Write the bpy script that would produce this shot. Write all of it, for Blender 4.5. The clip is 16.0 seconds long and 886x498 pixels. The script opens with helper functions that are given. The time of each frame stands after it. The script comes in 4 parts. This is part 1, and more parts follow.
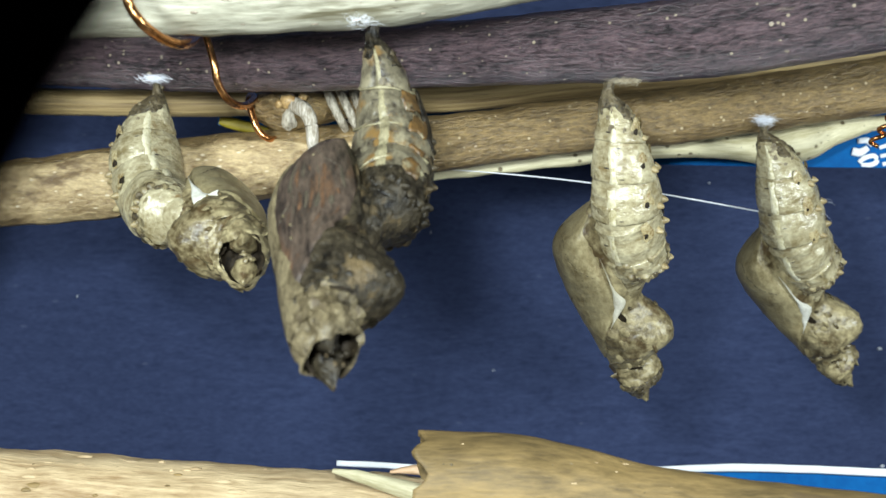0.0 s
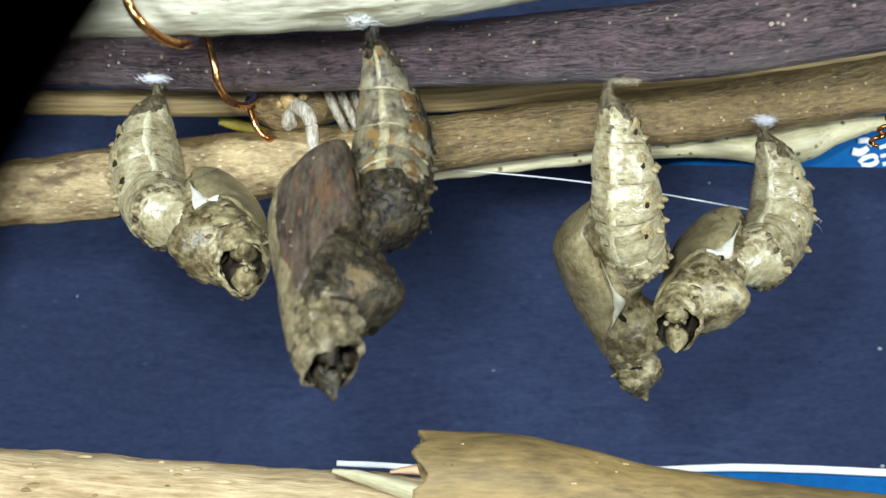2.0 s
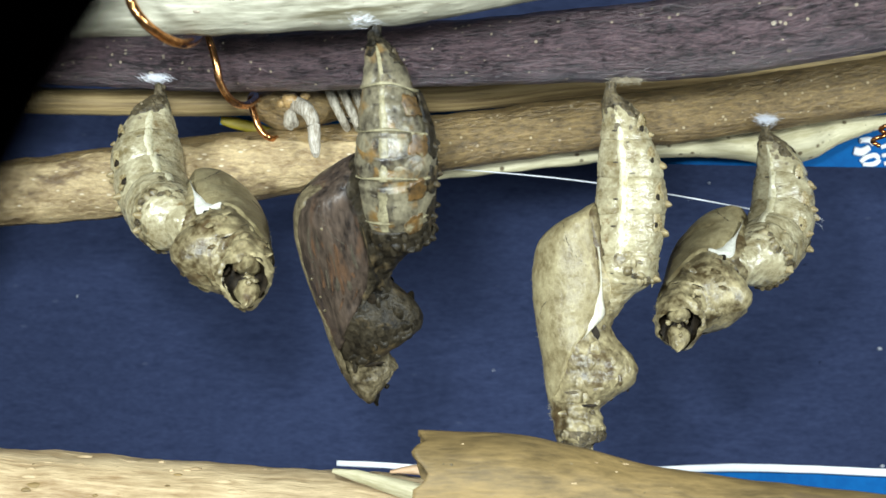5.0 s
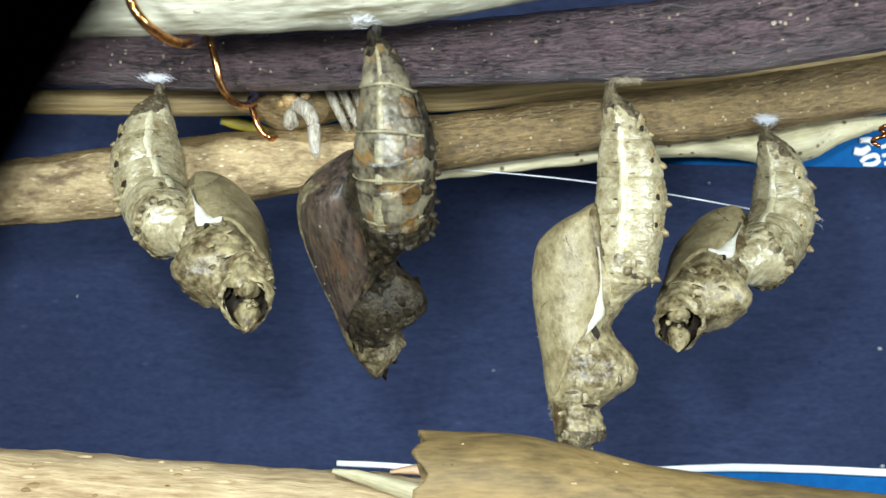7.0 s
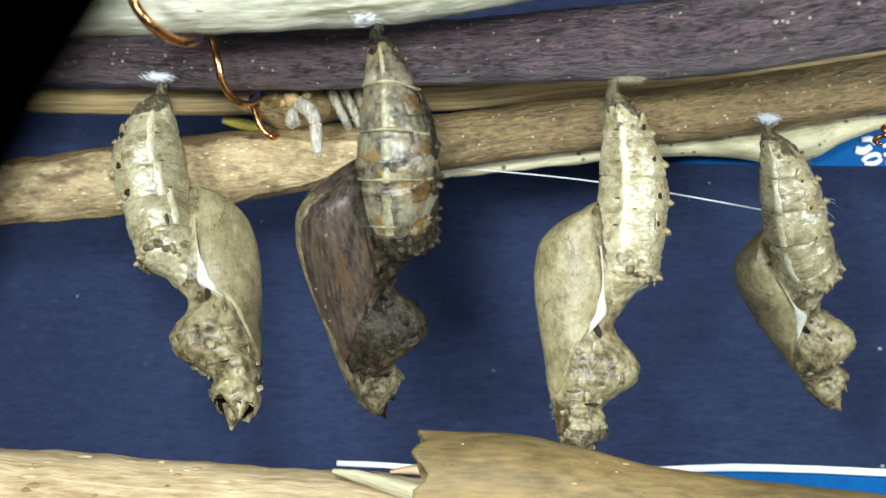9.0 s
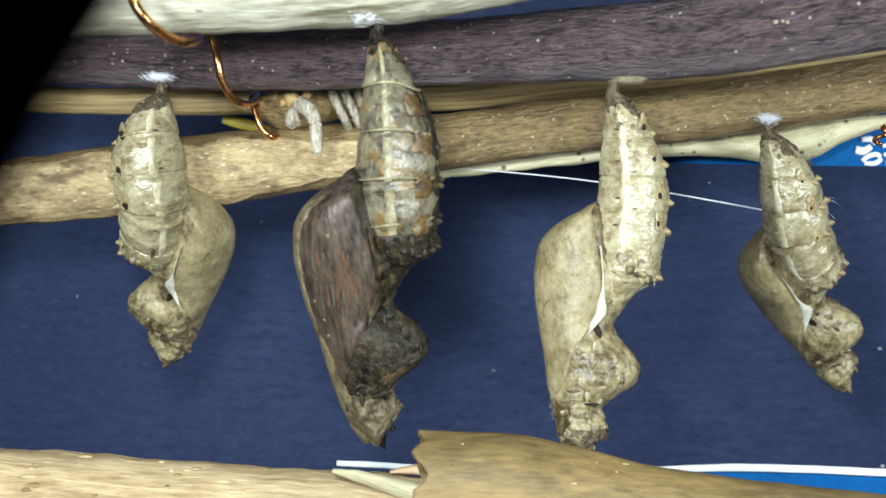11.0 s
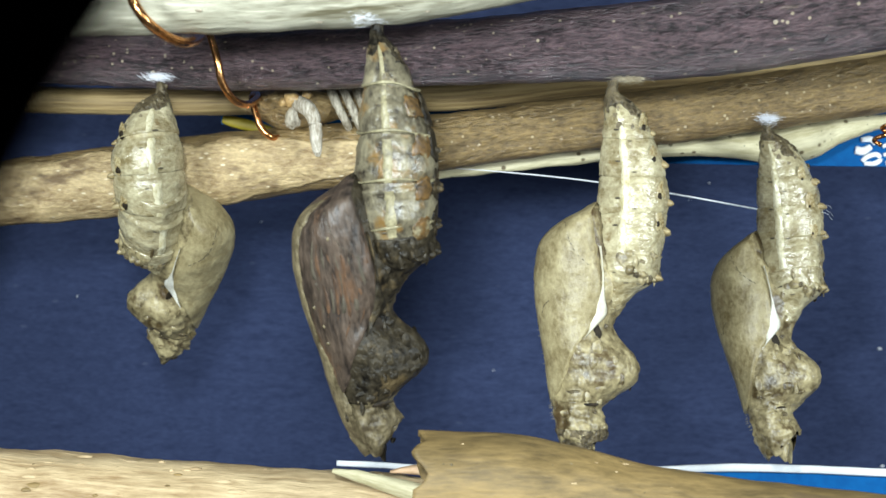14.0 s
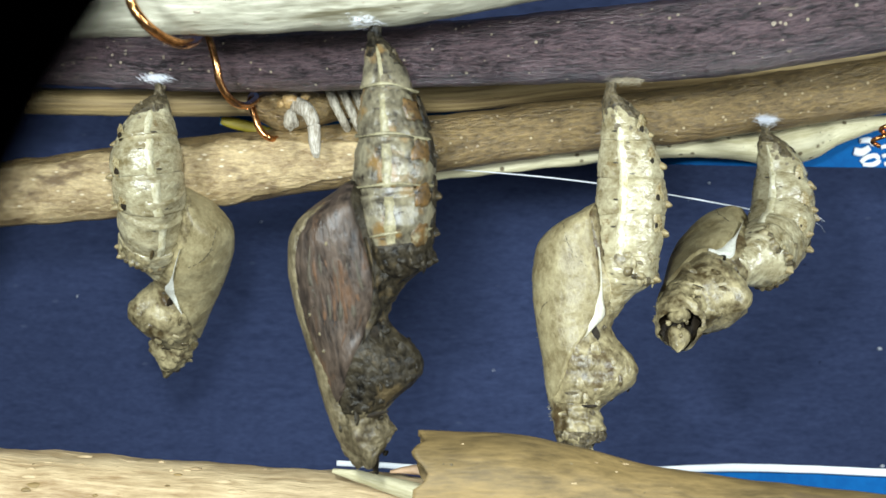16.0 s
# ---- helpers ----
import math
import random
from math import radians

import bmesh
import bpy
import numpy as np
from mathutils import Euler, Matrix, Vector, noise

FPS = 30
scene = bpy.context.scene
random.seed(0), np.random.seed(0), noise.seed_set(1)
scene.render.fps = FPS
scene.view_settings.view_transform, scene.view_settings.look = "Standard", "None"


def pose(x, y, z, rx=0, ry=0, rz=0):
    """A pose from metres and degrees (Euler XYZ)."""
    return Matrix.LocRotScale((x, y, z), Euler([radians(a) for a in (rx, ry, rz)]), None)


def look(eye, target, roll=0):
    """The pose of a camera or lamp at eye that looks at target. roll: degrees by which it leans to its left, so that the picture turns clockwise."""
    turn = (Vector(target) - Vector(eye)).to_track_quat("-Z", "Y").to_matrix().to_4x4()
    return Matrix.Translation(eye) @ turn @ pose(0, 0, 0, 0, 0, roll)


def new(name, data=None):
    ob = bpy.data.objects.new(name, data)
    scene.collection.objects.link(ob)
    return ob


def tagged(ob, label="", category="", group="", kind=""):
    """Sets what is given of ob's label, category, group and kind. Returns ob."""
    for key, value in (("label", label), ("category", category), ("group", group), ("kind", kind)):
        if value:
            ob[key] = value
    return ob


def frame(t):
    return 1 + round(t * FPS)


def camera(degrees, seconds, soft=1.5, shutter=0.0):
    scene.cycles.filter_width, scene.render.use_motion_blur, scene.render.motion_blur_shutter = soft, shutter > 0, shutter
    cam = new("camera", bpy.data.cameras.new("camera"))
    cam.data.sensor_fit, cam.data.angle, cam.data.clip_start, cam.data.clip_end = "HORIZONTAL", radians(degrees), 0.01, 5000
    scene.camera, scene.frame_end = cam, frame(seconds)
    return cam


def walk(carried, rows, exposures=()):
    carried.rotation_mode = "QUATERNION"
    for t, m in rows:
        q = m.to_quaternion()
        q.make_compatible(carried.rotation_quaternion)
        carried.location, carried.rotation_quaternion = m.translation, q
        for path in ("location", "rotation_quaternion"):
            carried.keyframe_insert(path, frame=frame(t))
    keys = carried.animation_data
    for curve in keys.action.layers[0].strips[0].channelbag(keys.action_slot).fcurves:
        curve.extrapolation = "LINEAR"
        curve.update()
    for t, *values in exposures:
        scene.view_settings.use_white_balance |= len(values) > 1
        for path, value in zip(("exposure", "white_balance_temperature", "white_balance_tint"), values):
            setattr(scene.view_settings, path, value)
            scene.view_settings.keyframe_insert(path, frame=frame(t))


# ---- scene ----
# Lengths below are in millimetres; MM turns them into metres.
MM = 0.001

# ---- camera ----
cam = camera(40, 16.0)
cam.data.dof.use_dof = True
cam.data.dof.focus_distance = 0.096
cam.data.dof.aperture_fstop = 76
EYE = look((0, 0, 120 * MM), (0, 100 * MM, 120 * MM))
walk(cam, [(0, EYE), (16, EYE)])

# ---- light ----
world = bpy.data.worlds.new("world")
scene.world = world
world.use_nodes = True
world.node_tree.nodes["Background"].inputs["Color"].default_value = (0.80, 0.95, 1.0, 1)
world.node_tree.nodes["Background"].inputs["Strength"].default_value = 0.025
scene.view_settings.exposure = 0.0


def area_lamp(name, eye, target, size, power, colour):
    data = bpy.data.lights.new(name, "AREA")
    data.shape, data.size, data.energy, data.color = "DISK", size * MM, power, colour
    ob = new(name, data)
    ob.matrix_world = look(Vector(eye) * MM, Vector(target) * MM)
    return ob


# a small LED lamp above the lens and one on an arm on either side
area_lamp("led_lamp", (-7, 13, 130), (2, 100, 119), 7, 0.073, (0.84, 0.96, 1.0))
area_lamp("led_lamp", (-62, 0, 134), (-22, 105, 124), 30, 0.135, (0.84, 0.96, 1.0))
area_lamp("led_lamp", (118, -10, 134), (48, 150, 108), 40, 0.235, (0.84, 0.96, 1.0))


# ---- materials ----
def material(name, low, high, scale=400, stretch=(1, 1, 1), rough=0.5, bump=0.5, fine=7.0, spots=None, spot_scale=250,
             spot_at=0.62, specks=None, speck_scale=1500, speck_size=0.25, metal=0.0, contrast=0.24, relief=0.12, gloss=0.5, grain=0.5, grit=0.4):
    """Two colours mixed by noise at two sizes, optional blotches and specks of other colours, fine relief. Scales per metre."""
    m = bpy.data.materials.new(name)
    m.use_nodes = True
    nt = m.node_tree
    n, l = nt.nodes, nt.links
    bsdf = n["Principled BSDF"]
    coord = n.new("ShaderNodeTexCoord")
    info = n.new("ShaderNodeObjectInfo")
    mp = n.new("ShaderNodeMapping")
    mp.inputs["Scale"].default_value = stretch
    l.new(coord.outputs["Object"], mp.inputs["Vector"])
    off = n.new("ShaderNodeMath")
    off.operation = "MULTIPLY"
    off.inputs[1].default_value = 0.7
    l.new(info.outputs["Random"], off.inputs[0])
    l.new(off.outputs[0], mp.inputs["Location"])

    def field(size, detail, grit=0.6):
        k = n.new("ShaderNodeTexNoise")
        k.inputs["Scale"].default_value = size
        k.inputs["Detail"].default_value = detail
        k.inputs["Roughness"].default_value = grit
        l.new(mp.outputs["Vector"], k.inputs["Vector"])
        return k.outputs["Fac"]

    def layer(colour, amount, over):
        k = n.new("ShaderNodeMix")
        k.data_type = "RGBA"
        l.new(amount, k.inputs["Factor"])
        l.new(colour, k.inputs["A"])
        k.inputs["B"].default_value = (*over, 1)
        return k.outputs["Result"]

    big, small = field(scale, 4), field(scale * fine, 5, 0.7)
    mix = n.new("ShaderNodeMix")
    mix.inputs["Factor"].default_value = grain
    l.new(big, mix.inputs["A"])
    l.new(small, mix.inputs["B"])
    ramp = n.new("ShaderNodeValToRGB")
    ramp.color_ramp.elements[0].position = 0.5 - contrast / 2
    ramp.color_ramp.elements[1].position = 0.5 + contrast / 2
    ramp.color_ramp.elements[0].color = (*low, 1)
    ramp.color_ramp.elements[1].color = (*high, 1)
    l.new(mix.outputs["Result"], ramp.inputs["Fac"])
    colour = ramp.outputs["Color"]
    if spots:
        edge = n.new("ShaderNodeMapRange")
        edge.inputs["From Min"].default_value = spot_at
        edge.inputs["From Max"].default_value = spot_at + 0.10
        l.new(field(spot_scale, 4, 0.65), edge.inputs["Value"])
        colour = layer(colour, edge.outputs["Result"], spots)
    if specks:
        cell = n.new("ShaderNodeTexVoronoi")
        cell.inputs["Scale"].default_value = speck_scale
        l.new(mp.outputs["Vector"], cell.inputs["Vector"])
        edge = n.new("ShaderNodeMapRange")
        edge.inputs["From Min"].default_value = speck_size
        edge.inputs["From Max"].default_value = speck_size * 0.6
        l.new(cell.outputs["Distance"], edge.inputs["Value"])
        colour = layer(colour, edge.outputs["Result"], specks)
    l.new(colour, bsdf.inputs["Base Color"])
    wear = n.new("ShaderNodeMapRange")
    wear.inputs["To Min"].default_value = max(0.05, rough - 0.12)
    wear.inputs["To Max"].default_value = min(1.0, rough + 0.15)
    l.new(small, wear.inputs["Value"])
    l.new(wear.outputs["Result"], bsdf.inputs["Roughness"])
    bsdf.inputs["Metallic"].default_value = metal
    bsdf.inputs["Specular IOR Level"].default_value = gloss
    rel = n.new("ShaderNodeBump")
    rel.inputs["Strength"].default_value = bump
    rel.inputs["Distance"].default_value = relief * MM
    height = n.new("ShaderNodeMix")
    height.inputs["Factor"].default_value = grit
    l.new(big, height.inputs["A"])
    l.new(small, height.inputs["B"])
    l.new(height.outputs["Result"], rel.inputs["Height"])
    l.new(rel.outputs["Normal"], bsdf.inputs["Normal"])
    return m


def lengthwise(m):
    """The same bark, with its grain running along the stick."""
    m = m.copy()
    n, l = m.node_tree.nodes, m.node_tree.links
    way = n.new("ShaderNodeAttribute")
    way.attribute_name = "along"
    l.new(way.outputs["Vector"], n["Mapping"].inputs["Vector"])
    for node in n:
        if node.type == "TEX_VORONOI":
            node.inputs["Scale"].default_value *= 0.5
            l.new(way.outputs["Vector"], node.inputs["Vector"])
    return m


CLOTH = material("navy_cloth", (0.024, 0.034, 0.080), (0.053, 0.071, 0.150), 620, (0.40, 1, 1.7), 0.9, 0.9, 4, gloss=0.12, contrast=0.36, grain=0.6, specks=(0.085, 0.10, 0.17), speck_scale=300, speck_size=0.06)
PLAIN = material("wall_paint", (0.5, 0.5, 0.5), (0.56, 0.55, 0.54), 12, (1, 1, 1), 0.8, 0.1)
CREAM_BARK = material("cream_bark", (0.14, 0.127, 0.08), (0.58, 0.545, 0.42), 420, (0.14, 1, 1), 0.5, 0.9, 6, (0.15, 0.13, 0.075), 520, 0.57, relief=0.36)
PURPLE_BARK = material("purple_bark", (0.014, 0.009, 0.011), (0.138, 0.086, 0.094), 1400, (0.26, 1, 1), 0.32, 1.0, 4, (0.25, 0.195, 0.145), 1000, 0.655, relief=0.70, contrast=0.20, grain=0.55, gloss=0.8, specks=(0.42, 0.35, 0.24), speck_scale=1700, speck_size=0.13)
STRAW = material("straw_bark", (0.18, 0.115, 0.045), (0.54, 0.385, 0.17), 700, (0.03, 1, 1), 0.55, 0.9, 4, relief=0.36)
TAN_BARK = material("tan_bark", (0.095, 0.058, 0.021), (0.350, 0.232, 0.092), 900, (0.35, 1, 1), 0.34, 1.0, 4, (0.085, 0.050, 0.022), 420, 0.64, (0.56, 0.44, 0.27), 1800, 0.14, relief=0.60, grain=0.6, gloss=0.7, contrast=0.28)
TAN_PALE = material("tan_peeled", (0.225, 0.140, 0.056), (0.64, 0.475, 0.245), 620, (0.45, 1, 1), 0.40, 1.0, 5, (0.16, 0.098, 0.042), 380, 0.57, (0.74, 0.62, 0.42), 1500, 0.17, relief=0.55, grain=0.5, gloss=0.7)
PEELED = material("peeled_wood", (0.46, 0.40, 0.22), (0.74, 0.67, 0.45), 700, (0.12, 1, 1), 0.5, 0.8, 6, specks=(0.16, 0.12, 0.06), speck_scale=1500, speck_size=0.20, relief=0.3)
PALE_STICK = material("lower_bark", (0.32, 0.205, 0.095), (0.74, 0.565, 0.33), 480, (0.14, 1, 1), 0.5, 0.9, 6, (0.17, 0.115, 0.07), 420, 0.62, relief=0.42)
BARK = material("dry_bark", (0.100, 0.066, 0.024), (0.31, 0.205, 0.076), 420, (0.16, 1, 1), 0.6, 0.7, 6, (0.15, 0.10, 0.05), 330, 0.63, relief=0.30)
COPPER = material("copper_wire", (0.42, 0.17, 0.055), (0.78, 0.38, 0.15), 700, (1, 1, 1), 0.22, 0.2, 4, metal=1.0)
TENDRIL = material("dry_tendril", (0.13, 0.10, 0.065), (0.55, 0.49, 0.38), 1300, (1, 1, 0.25), 0.55, 0.9, 4)
STUB = material("grey_stub", (0.22, 0.175, 0.115), (0.64, 0.58, 0.48), 1500, (1, 1, 0.3), 0.5, 0.9, 4)
SILK = material("white_silk", (0.70, 0.71, 0.76), (0.88, 0.88, 0.92), 1500, (1, 1, 1), 0.4, 0.2, 3)
TAN_SILK = material("tan_silk", (0.22, 0.17, 0.10), (0.46, 0.39, 0.27), 1200, (1, 1, 1), 0.45, 0.4, 3)
BLACK = material("black_plastic", (0.0001, 0.0001, 0.0001), (0.0002, 0.0002, 0.0002), 300, (1, 1, 1), 0.9, 0.0, gloss=0.0)
BLUE = material("blue_print", (0.002, 0.080, 0.27), (0.004, 0.115, 0.35), 200, (1, 1, 1), 0.7, 0.1, gloss=0.1)
WHITE = material("white_paper", (0.76, 0.77, 0.79), (0.87, 0.87, 0.88), 400, (1, 1, 1), 0.6, 0.2)
YELLOW = material("yellow_print", (0.34, 0.25, 0.012), (0.46, 0.35, 0.02), 200, (1, 1, 1), 0.5, 0.1)
RESIN = material("amber_lump", (0.26, 0.14, 0.045), (0.58, 0.39, 0.17), 1500, (1, 1, 1), 0.3, 0.6, 3)
ORANGE = material("orange_splinter", (0.48, 0.26, 0.13), (0.70, 0.48, 0.30), 900, (0.3, 1, 1), 0.6, 0.4)
LICHEN = material("pale_lichen", (0.13, 0.105, 0.075), (0.44, 0.37, 0.27), 2200, (1, 1, 1), 0.5, 0.9, 3)
WART = material("pale_wart", (0.36, 0.26, 0.16), (0.60, 0.48, 0.33), 2200, (1, 1, 1), 0.45, 0.5, 3)

SHELL = material("beige_shell", (0.066, 0.044, 0.017), (0.420, 0.345, 0.185), 400, (1, 1, 0.9), 0.37, 1.0, 4, (0.085, 0.054, 0.022), 420, 0.56, relief=0.34, grit=0.18, gloss=0.6, grain=0.38, contrast=0.24)
BELLY = material("beige_belly", (0.215, 0.165, 0.077), (0.555, 0.490, 0.310), 520, (1, 1, 1.5), 0.21, 1.0, 4, (0.225, 0.158, 0.070), 480, 0.60, relief=0.30, grain=0.32, gloss=1.0, grit=0.16, contrast=0.30)
SEAM_HIGHLIGHT = material("cream_seam_highlight", (0.44, 0.375, 0.200), (0.70, 0.645, 0.46), 900, (1, 1, 0.7), 0.28, 0.6, 4, relief=0.15, gloss=0.8, grit=0.15)
AMBER_STAIN = material("amber_stain", (0.24, 0.165, 0.068), (0.47, 0.385, 0.205), 1100, (1, 1, 1), 0.25, 0.8, 4, relief=0.22, gloss=0.9, grit=0.1)
WINGS = material("beige_wing", (0.160, 0.118, 0.050), (0.415, 0.348, 0.192), 560, (1, 1, 0.8), 0.40, 0.9, 4.5, (0.205, 0.152, 0.072), 640, 0.60, relief=0.30, grit=0.20, gloss=0.5, grain=0.48, contrast=0.28)
STALK = material("brown_stalk", (0.028, 0.020, 0.010), (0.17, 0.130, 0.068), 1000, (1, 1, 1), 0.34, 1.0, 4, (0.24, 0.19, 0.11), 800, 0.60, relief=0.40, grit=0.4)
TAIL = material("brown_tail", (0.085, 0.062, 0.032), (0.27, 0.215, 0.120), 1100, (1, 1, 1), 0.36, 0.9, 4, relief=0.30, grit=0.4)
DULL_MARGIN = material("cream_margin", (0.50, 0.455, 0.33), (0.70, 0.66, 0.54), 900, (1, 1, 0.5), 0.35, 0.3)
MARGIN = material("white_margin", (0.54, 0.51, 0.41), (0.80, 0.78, 0.70), 900, (1, 1, 1), 0.35, 0.3)
OCHRE = material("ochre_tubercle", (0.17, 0.12, 0.05), (0.42, 0.33, 0.17), 1500, (1, 1, 1), 0.35, 0.5)
PIT = material("black_pit", (0.005, 0.004, 0.003), (0.034, 0.023, 0.012), 1800, (1, 1, 1), 0.6, 0.6, gloss=0.2)
VEIN = material("dark_crack", (0.03, 0.025, 0.015), (0.09, 0.07, 0.045), 1500, (1, 1, 1), 0.6, 0.3)
RIPE_BELLY = material("ripe_belly", (0.024, 0.018, 0.013), (0.250, 0.215, 0.135), 620, (1, 1, 0.8), 0.30, 0.9, 5, (0.185, 0.108, 0.034), 420, 0.53, relief=0.36, grain=0.36, gloss=0.6, grit=0.12, contrast=0.24)
RIPE_WING = material("ripe_wing", (0.014, 0.010, 0.008), (0.098, 0.068, 0.048), 700, (1, 1, 0.28), 0.42, 0.9, 4, (0.098, 0.054, 0.030), 560, 0.56, relief=0.40, grit=0.14, gloss=0.45, grain=0.42)
RIPE = material("ripe_shell", (0.004, 0.003, 0.002), (0.050, 0.039, 0.023), 520, (1, 1, 0.8), 0.42, 1.0, 4, (0.105, 0.074, 0.036), 460, 0.57, relief=0.50, grit=0.18, gloss=0.25, grain=0.5)
STREAK = material("orange_streak", (0.040, 0.024, 0.015), (0.130, 0.066, 0.032), 900, (1, 1, 0.4), 0.45, 0.6, 4, (0.020, 0.014, 0.010), 700, 0.56, relief=0.2, grit=0.2)
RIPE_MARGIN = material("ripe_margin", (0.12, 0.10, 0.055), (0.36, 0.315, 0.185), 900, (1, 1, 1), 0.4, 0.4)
RIND = material("grey_rind", (0.048, 0.035, 0.017), (0.205, 0.163, 0.090), 800, (1, 1, 0.6), 0.42, 0.9, 4, (0.075, 0.055, 0.032), 640, 0.59, relief=0.45, grit=0.18, gloss=0.4, grain=0.45)
RUST = material("rust_patch", (0.020, 0.014, 0.007), (0.20, 0.105, 0.028), 520, (1, 1, 1), 0.40, 0.8, 5, (0.24, 0.205, 0.120), 700, 0.54, relief=0.3, grit=0.1)


# ---- mesh helpers ----
def mesh_object(name, bm, mat, smooth=True):
    bmesh.ops.recalc_face_normals(bm, faces=bm.faces)
    data = bpy.data.meshes.new(name)
    bm.to_mesh(data)
    bm.free()
    data.materials.append(mat)
    if smooth:
        data.polygons.foreach_set("use_smooth", [True] * len(data.polygons))
    return new(name, data)


def part(name, bm, mat, parent, label="", smooth=True):
    ob = mesh_object(name, bm, mat, smooth)
    ob.parent = parent
    return tagged(ob, label)


def empty(name, place):
    ob = new(name)
    ob.empty_display_size = 0.002
    ob.location = Vector(place) * MM
    return ob


def spline(points, steps):
    """A smooth line through the points (tuples of equal length); steps per stretch."""
    pts = [np.array(p, float) for p in points]
    pts = [2 * pts[0] - pts[1]] + pts + [2 * pts[-1] - pts[-2]]
    out = []
    for i in range(1, len(pts) - 2):
        a, b, c, d = pts[i - 1:i + 3]
        for k in range(steps):
            t = k / steps
            out.append(0.5 * (2 * b + (c - a) * t + (2 * a - 5 * b + 4 * c - d) * t * t + (3 * b - a - 3 * c + d) * t ** 3))
    out.append(pts[-2])
    return out


def loft(bm, rings, caps=(True, True)):
    """Skins closed rings of points (millimetres)."""
    rows = [[bm.verts.new(Vector(p) * MM) for p in r] for r in rings]
    for a, b in zip(rows, rows[1:]):
        k = len(a)
        for i in range(k):
            bm.faces.new((a[i], a[(i + 1) % k], b[(i + 1) % k], b[i]))
    for row, cap in ((rows[0], caps[0]), (rows[-1], caps[1])):
        if cap:
            mid = bm.verts.new(sum((v.co for v in row), Vector()) / len(row))
            for i in range(len(row)):
                bm.faces.new((mid, row[i], row[(i + 1) % len(row)]))
    return rows


def tube(bm, points, sides=10, steps=8, rough=0.0, grain=0.0, seed=0.0, flat=1.0, caps=(True, True)):
    """A tube along points (x, y, z, radius). rough: lumps; grain: ridges along the tube, in millimetres."""
    line = spline(points, steps)
    rings, up, s, grid = [], Vector((0, 0, 1)), 0.0, []
    for i, p in enumerate(line):
        a, b = line[max(i - 1, 0)], line[min(i + 1, len(line) - 1)]
        way = Vector(b[:3] - a[:3]).normalized()
        if i:
            s += float(np.linalg.norm(p[:3] - line[i - 1][:3]))
        side = way.cross(up)
        if side.length < 0.2:
            side = way.cross(Vector((0, 1, 0)))
        side.normalize()
        top = side.cross(way).normalized()
        ring = []
        for k in range(sides):
            t = 2 * math.pi * k / sides
            r = p[3]
            if rough:
                r += rough * noise.noise(Vector((s * 0.35 + seed, math.cos(t) * 1.2, math.sin(t) * 1.2 + seed)))
            if grain:
                r += grain * noise.noise(Vector((s * 0.12 + seed, math.cos(t) * 6, math.sin(t) * 6)))
                r += 0.5 * grain * noise.noise(Vector((s * 1.3 + seed, math.cos(t) * 9, math.sin(t) * 9)))
            ring.append(Vector(p[:3]) + side * (r * flat * math.cos(t)) + top * (r * math.sin(t)))
            grid.append((s, p[3] * math.cos(t), p[3] * math.sin(t)))
        rings.append(ring)
    loft(bm, rings, caps)
    return grid


def blob(bm, centre, radii, rough=0.15, seed=0.0, u=10, v=7):
    """A lumpy rounded body."""
    rings = []
    for j in range(1, v):
        b = math.pi * j / v
        ring = []
        for i in range(u):
            a = 2 * math.pi * i / u
            d = Vector((math.sin(b) * math.cos(a), math.sin(b) * math.sin(a), math.cos(b)))
            k = 1 + rough * noise.noise(d * 1.7 + Vector((seed, seed, 0)))
            ring.append(Vector((centre[0] + d.x * radii[0] * k, centre[1] + d.y * radii[1] * k, centre[2] + d.z * radii[2] * k)))
        rings.append(ring)
    loft(bm, rings)


def patch(bm, centre, normal, along, across, thick, seed=0.0, n=10, axis=(0, 0, 1)):
    """A low irregular dome sitting on a surface."""
    nrm = Vector(normal).normalized()
    up = Vector(axis) - nrm * nrm.dot(Vector(axis))
    up = up.normalized() if up.length > 0.05 else Vector((1, 0, 0))
    side = nrm.cross(up)
    rings = []
    for f in (1.0, 0.8, 0.5, 0.2):
        ring = []
        for k in range(n):
            a = 2 * math.pi * k / n
            w = 1 + 0.45 * noise.noise(Vector((math.cos(a) * 1.3 + seed, math.sin(a) * 1.3, seed * 1.7)))
            h = thick * (1 - f * f) * 1.25 - 0.25 * thick
            ring.append(Vector(centre) + up * (along * f * w * math.cos(a)) + side * (across * f * w * math.sin(a)) + nrm * h)
        rings.append(ring)
    loft(bm, rings, (False, True))


MOVERS = []


def swaying(ob):
    """Hangs on the bundle of sticks, which shifts a little."""
    MOVERS.append(ob)
    return ob


# ---- backdrop and enclosure ----
def sheet(name, corners, mat, kind="structure", label="", category=""):
    bm = bmesh.new()
    bm.faces.new([bm.verts.new(Vector(c) * MM) for c in corners])
    ob = mesh_object(name, bm, mat, False)
    return tagged(ob, label, category, kind=kind)


def backdrop():
    bm = bmesh.new()
    cols, rows = 60, 40
    grid = [[bm.verts.new(Vector((-150 + 300 * i / cols, 158 + 0.5 * noise.noise(Vector((i * 0.15, j * 0.2, 3))), 20 + 200 * j / rows)) * MM)
             for i in range(cols + 1)] for j in range(rows + 1)]
    for j in range(rows):
        for i in range(cols):
            bm.faces.new((grid[j][i], grid[j][i + 1], grid[j + 1][i + 1], grid[j + 1][i]))
    ob = mesh_object("backdrop", bm, CLOTH)
    return tagged(ob, "dark navy blue woven cloth hung behind the sticks", "backdrop", kind="structure")


CLOTH_SHEET = backdrop()


